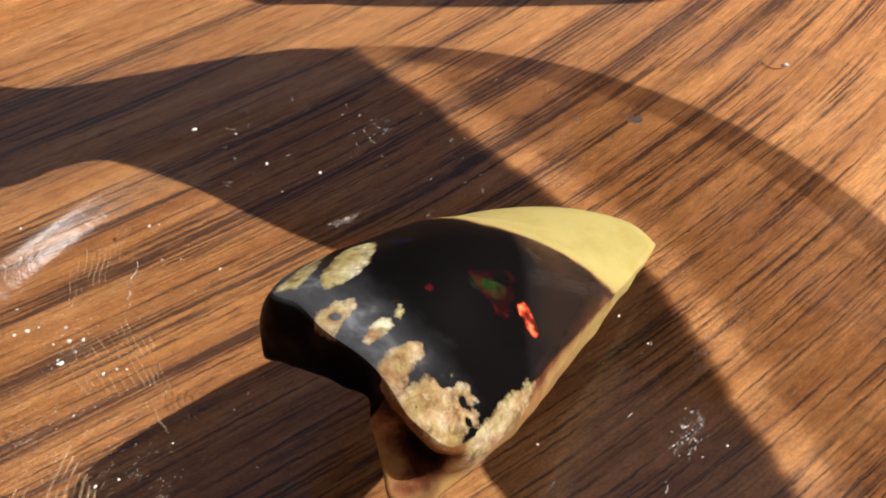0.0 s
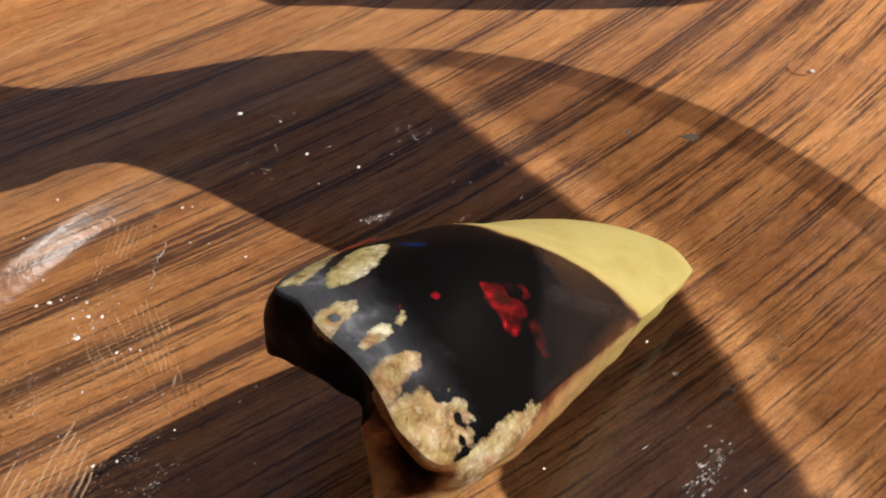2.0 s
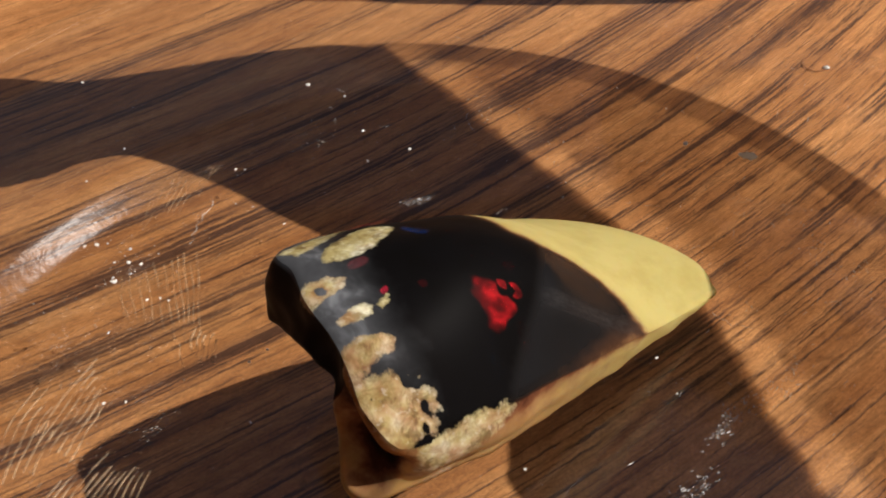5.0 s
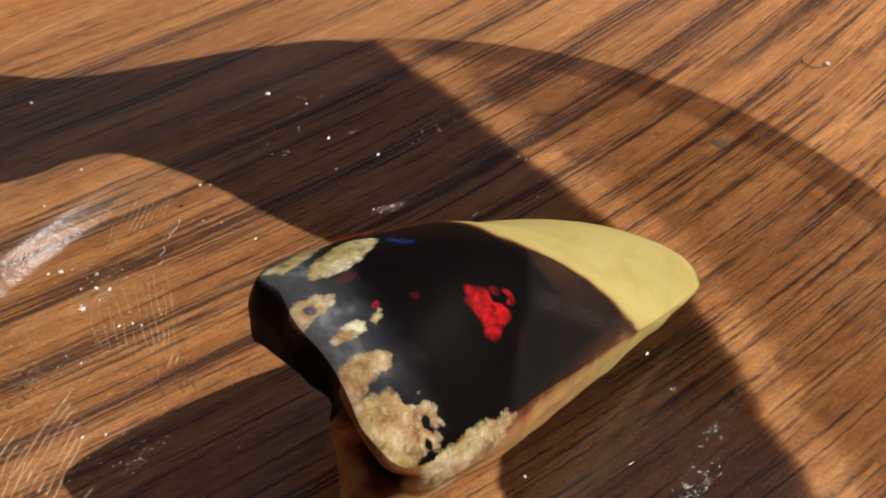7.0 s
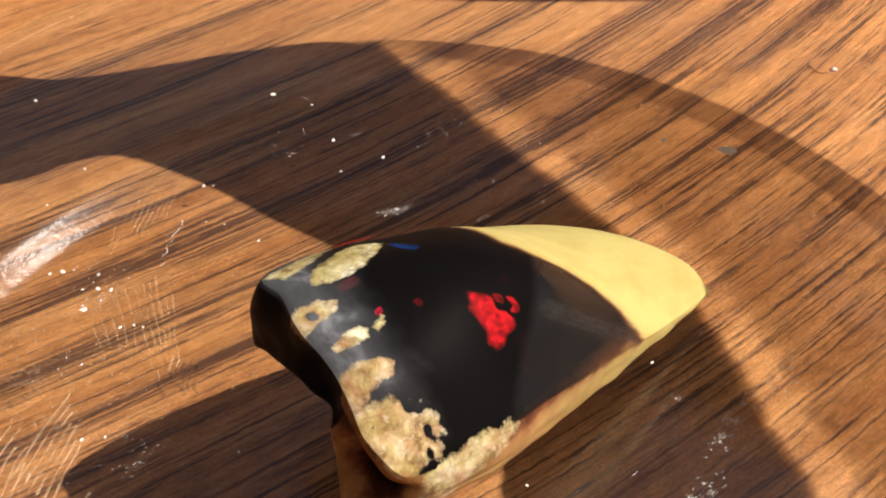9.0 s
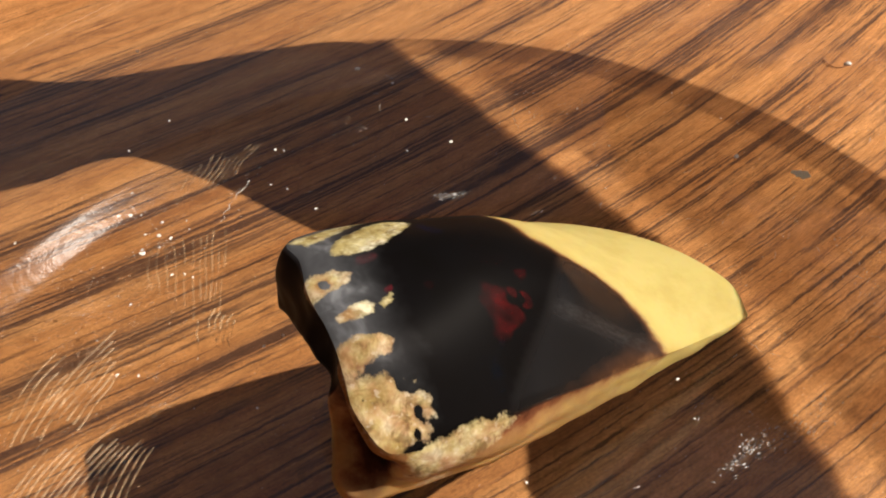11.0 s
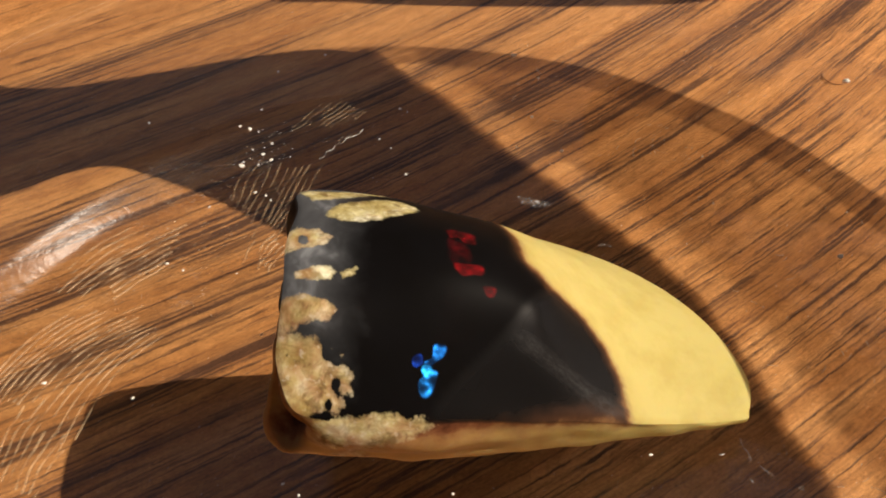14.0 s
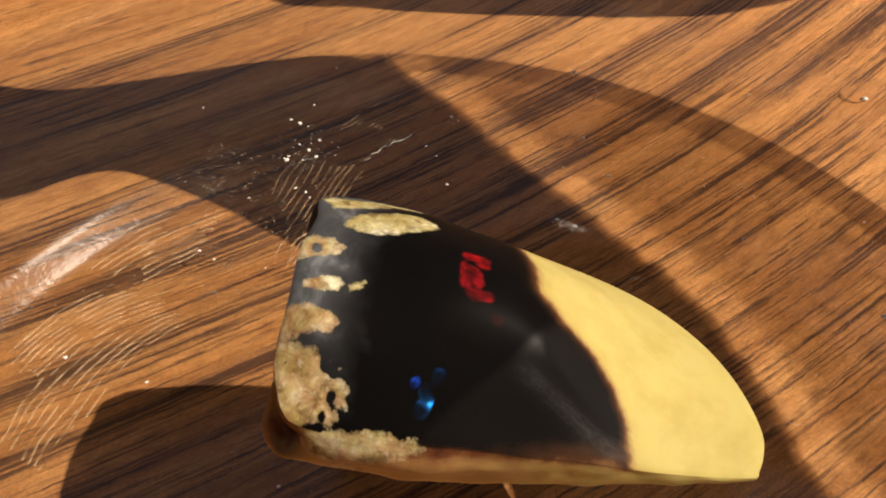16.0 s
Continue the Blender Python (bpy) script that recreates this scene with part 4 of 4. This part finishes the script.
def flash_material(name, color, lean, rough):
    """Lattice planes of the opal under the surface: they mirror one colour of the sun at one angle."""
    m = Mat(name)
    g = m.n("BsdfGlossy")
    patchy = m.ramp(m.noise(m.coords(), 1.9, 3, 0.6), [(0.36, 0.6), (0.56, 1.1)])
    m.link(m.mix(1.0, color, m.math("MULTIPLY", m.attr("fade"), patchy), "MULTIPLY"), g.inputs["Color"])
    g.inputs["Roughness"].default_value = rough
    jig = m.n("TexNoise")
    jig.inputs["Scale"].default_value = 0.9
    jig.inputs["Detail"].default_value = 1.0
    m.link(m.coords(), jig.inputs["Vector"])
    off = m.n("VectorMath", operation="SUBTRACT")
    off.inputs[1].default_value = (0.5, 0.5, 0.5)
    m.link(jig.outputs["Color"], off.inputs[0])
    sc = m.n("VectorMath", operation="SCALE")
    sc.inputs["Scale"].default_value = 0.18
    m.link(off.outputs[0], sc.inputs[0])
    sm = m.n("VectorMath", operation="ADD")
    sm.inputs[1].default_value = lean
    m.link(sc.outputs[0], sm.inputs[0])
    w = m.n("VectorTransform")
    w.vector_type, w.convert_from, w.convert_to = "NORMAL", "OBJECT", "WORLD"
    m.link(sm.outputs[0], w.inputs[0])
    m.link(w.outputs[0], g.inputs["Normal"])
    t = m.n("BsdfTransparent")
    both = m.n("AddShader")
    m.link(t.outputs[0], both.inputs[0])
    m.link(g.outputs[0], both.inputs[1])
    m.link(both.outputs[0], m.out.inputs[0])
    return m.m


def flash(stone, k, outline, color, lean, rough):
    """One thin flake of play-of-colour just on the polished face."""
    line = curve_through(outline, 4)
    lift = 0.2 if k == 5 else 0.0
    cx, cy = sum(p[0] for p in line) / len(line), sum(p[1] for p in line) / len(line)
    bm = bmesh.new()
    rings = []
    for q in (0.3, 0.6, 0.86, 1.06):
        ring = []
        for x, y in line:
            wob = 1 + 0.2 * noise.noise(Vector((x * 1.7, y * 1.7, k)))
            px, py = cx + (x - cx) * q * wob, cy + (y - cy) * q * wob
            ring.append(bm.verts.new((px * MM, py * MM, (float(STONE_TOP(px, py)) + 0.03 + lift * max(0.0, py + 1.6)) * MM)))
        rings.append(ring)
    mid = bm.verts.new((cx * MM, cy * MM, (float(STONE_TOP(cx, cy)) + 0.03 + lift * max(0.0, cy + 1.6)) * MM))
    n = len(line)
    for i in range(n):
        j = (i + 1) % n
        bm.faces.new((mid, rings[0][i], rings[0][j]))
        for a, b in zip(rings, rings[1:]):
            bm.faces.new((a[i], b[i], b[j], a[j]))
    bmesh.ops.recalc_face_normals(bm, faces=bm.faces)
    ob = part("colour_flash", bm, flash_material("flash", color, lean, rough), stone, "bright flash of play-of-colour")
    fade = [v for v in (1.0, 1.0, 0.9, 0.0) for _ in line] + [1.0]
    ob.data.attributes.new("fade", "FLOAT", "POINT").data.foreach_set("value", np.array(fade, np.float32))
    ob.visible_shadow = False


def build_flashes(stone):
    red, orange, green = (0.0085, 0.00012, 0.0002), (0.007, 0.0006, 0.0002), (0.00002, 0.00026, 0.00003)
    flash(stone, 0, [(1.1, -7.0), (1.9, -6.5), (2.6, -6.2), (2.9, -6.6), (3.2, -6.9), (3.6, -6.8), (4.2, -6.9), (4.4, -7.4), (4.0, -8.2), (3.6, -9.3), (3.0, -9.5), (2.4, -8.7), (1.6, -8.0)], (0.0052, 0.00008, 0.00012), (0.394, -0.374, 0.840), 0.225)
    flash(stone, 16, [(2.7, -6.0), (3.3, -5.8), (3.5, -6.3), (3.0, -6.4)], (0.0022, 0.00005, 0.00007), (0.394, -0.374, 0.840), 0.225)
    flash(stone, 17, [(3.5, -5.7), (4.1, -5.5), (4.6, -5.9), (4.4, -6.4), (4.0, -6.5), (4.1, -6.0)], (0.0042, 0.00006, 0.00010), (0.394, -0.374, 0.840), 0.225)
    flash(stone, 1, [(4.5, -7.8), (5.0, -7.5), (5.5, -7.7), (5.8, -8.4), (6.0, -9.1), (5.5, -9.6), (5.0, -9.3), (4.9, -8.7), (4.6, -8.5)], orange, (0.284, -0.446, 0.849), 0.14)
    flash(stone, 2, [(-2.3, -8.6), (-1.9, -8.9), (-1.6, -8.5), (-2.0, -8.2)], (0.0030, 0.00005, 0.00012), (0.388, -0.406, 0.828), 0.25)
    flash(stone, 3, [(-4.7, -9.9), (-4.4, -10.2), (-4.1, -9.8), (-4.4, -9.4)], (0.0042, 0.00006, 0.0003), (0.477, -0.341, 0.810), 0.22)
    flash(stone, 4, [(-7.6, -8.1), (-7.0, -8.5), (-6.2, -7.6), (-6.6, -7.0), (-7.2, -7.3)], (0.0012, 0.0001, 0.00015), (0.487, -0.348, 0.801), 0.27)
    flash(stone, 5, [(-10.2, -1.8), (-9.7, -0.4), (-8.6, 0.6), (-7.5, 1.0), (-7.3, -0.2), (-8.4, -1.0), (-9.3, -1.4)], (0.007, 0.0006, 0.0003), (0.458, -0.403, 0.792), 0.34)
    flash(stone, 6, [(2.3, -11.4), (2.6, -10.8), (3.0, -11.0), (2.7, -11.6)], (0.00003, 0.0004, 0.0036), (0.548, -0.038, 0.835), 0.145)
    flash(stone, 7, [(2.9, -9.8), (3.4, -9.2), (3.7, -9.6), (3.5, -10.4), (3.4, -11.0), (3.0, -10.9), (3.2, -10.4)], (0.00002, 0.0008, 0.0032), (0.544, -0.045, 0.838), 0.145)
    flash(stone, 8, [(3.0, -11.2), (3.3, -10.8), (3.7, -10.8), (3.7, -11.3), (3.3, -11.5)], (0.00003, 0.0017, 0.0046), (0.543, -0.039, 0.839), 0.145)
    flash(stone, 9, [(3.4, -12.0), (3.4, -11.2), (3.9, -10.7), (4.2, -11.2), (4.3, -11.9), (4.0, -12.3)], (0.00003, 0.0013, 0.0046), (0.539, -0.036, 0.841), 0.145)
    flash(stone, 10, [(-2.3, -2.8), (-1.5, -2.0), (-0.8, -1.6), (0.0, -2.2), (-0.4, -3.0), (-1.2, -2.9), (-1.5, -3.4)], (0.0021, 0.00003, 0.00005), (0.568, -0.060, 0.821), 0.21)
    flash(stone, 11, [(0.5, -5.0), (1.2, -4.1), (1.8, -3.6), (2.2, -4.1), (1.8, -4.7), (1.3, -5.3)], (0.0021, 0.00003, 0.00005), (0.556, -0.070, 0.828), 0.21)
    flash(stone, 12, [(-1.4, -3.6), (-0.1, -3.0), (1.1, -3.9), (0.7, -4.9), (-0.2, -4.9)], (0.0012, 0.00002, 0.00004), (0.562, -0.020, 0.827), 0.2)
    flash(stone, 13, [(2.8, -4.6), (3.4, -4.0), (3.7, -4.5), (3.3, -4.9)], red, (0.518, -0.185, 0.835), 0.24)
    flash(stone, 14, [(-5.4, -2.4), (-5.0, -2.1), (-4.6, -2.6), (-3.8, -2.6), (-2.9, -3.0), (-3.0, -3.5), (-3.8, -3.4), (-4.9, -2.9)], (0.00003, 0.0003, 0.0016), (0.444, -0.394, 0.805), 0.26)
    flash(stone, 15, [(0.9, -7.3), (1.9, -6.8), (2.8, -6.9), (3.7, -7.0), (3.6, -7.8), (2.8, -8.3), (1.9, -8.0), (1.2, -8.1)], green, (0.288, -0.459, 0.841), 0.2)


table = build_table()
shade, shade_flap = build_shades()
build_phone()
dish = build_dish()
build_ring()
build_dust(dish)
build_crumb()
opal = build_stone()
build_flashes(opal)


# ---- what moves ----
def motions():
    hub = Matrix.Translation((61.5 * MM, 2.0 * MM, 0))
    walk(shade, [(t, hub @ pose(0, 0, 0, 0, 0, a) @ hub.inverted()) for t, a in ((0, 0.0), (4, 0.0), (9, 0.7), (11.5, 1.5), (12.5, 2.1), (14, 3.2), (16, 3.2))])
    walk(shade_flap, [(t, pose(x * MM, 0, 0)) for t, x in ((0, 7.0), (11.0, 7.0), (12.3, 5.0), (13.1, 1.7), (13.8, 0.3), (16, 0.3))])
    walk(dish, [(t, pose(0, 0, 0, 0, 0, a)) for t, a in TURN])
    walk(opal, [(t, pose(0, 0, TOP * MM, 0, 0, a)) for t, a in TURN])


motions()
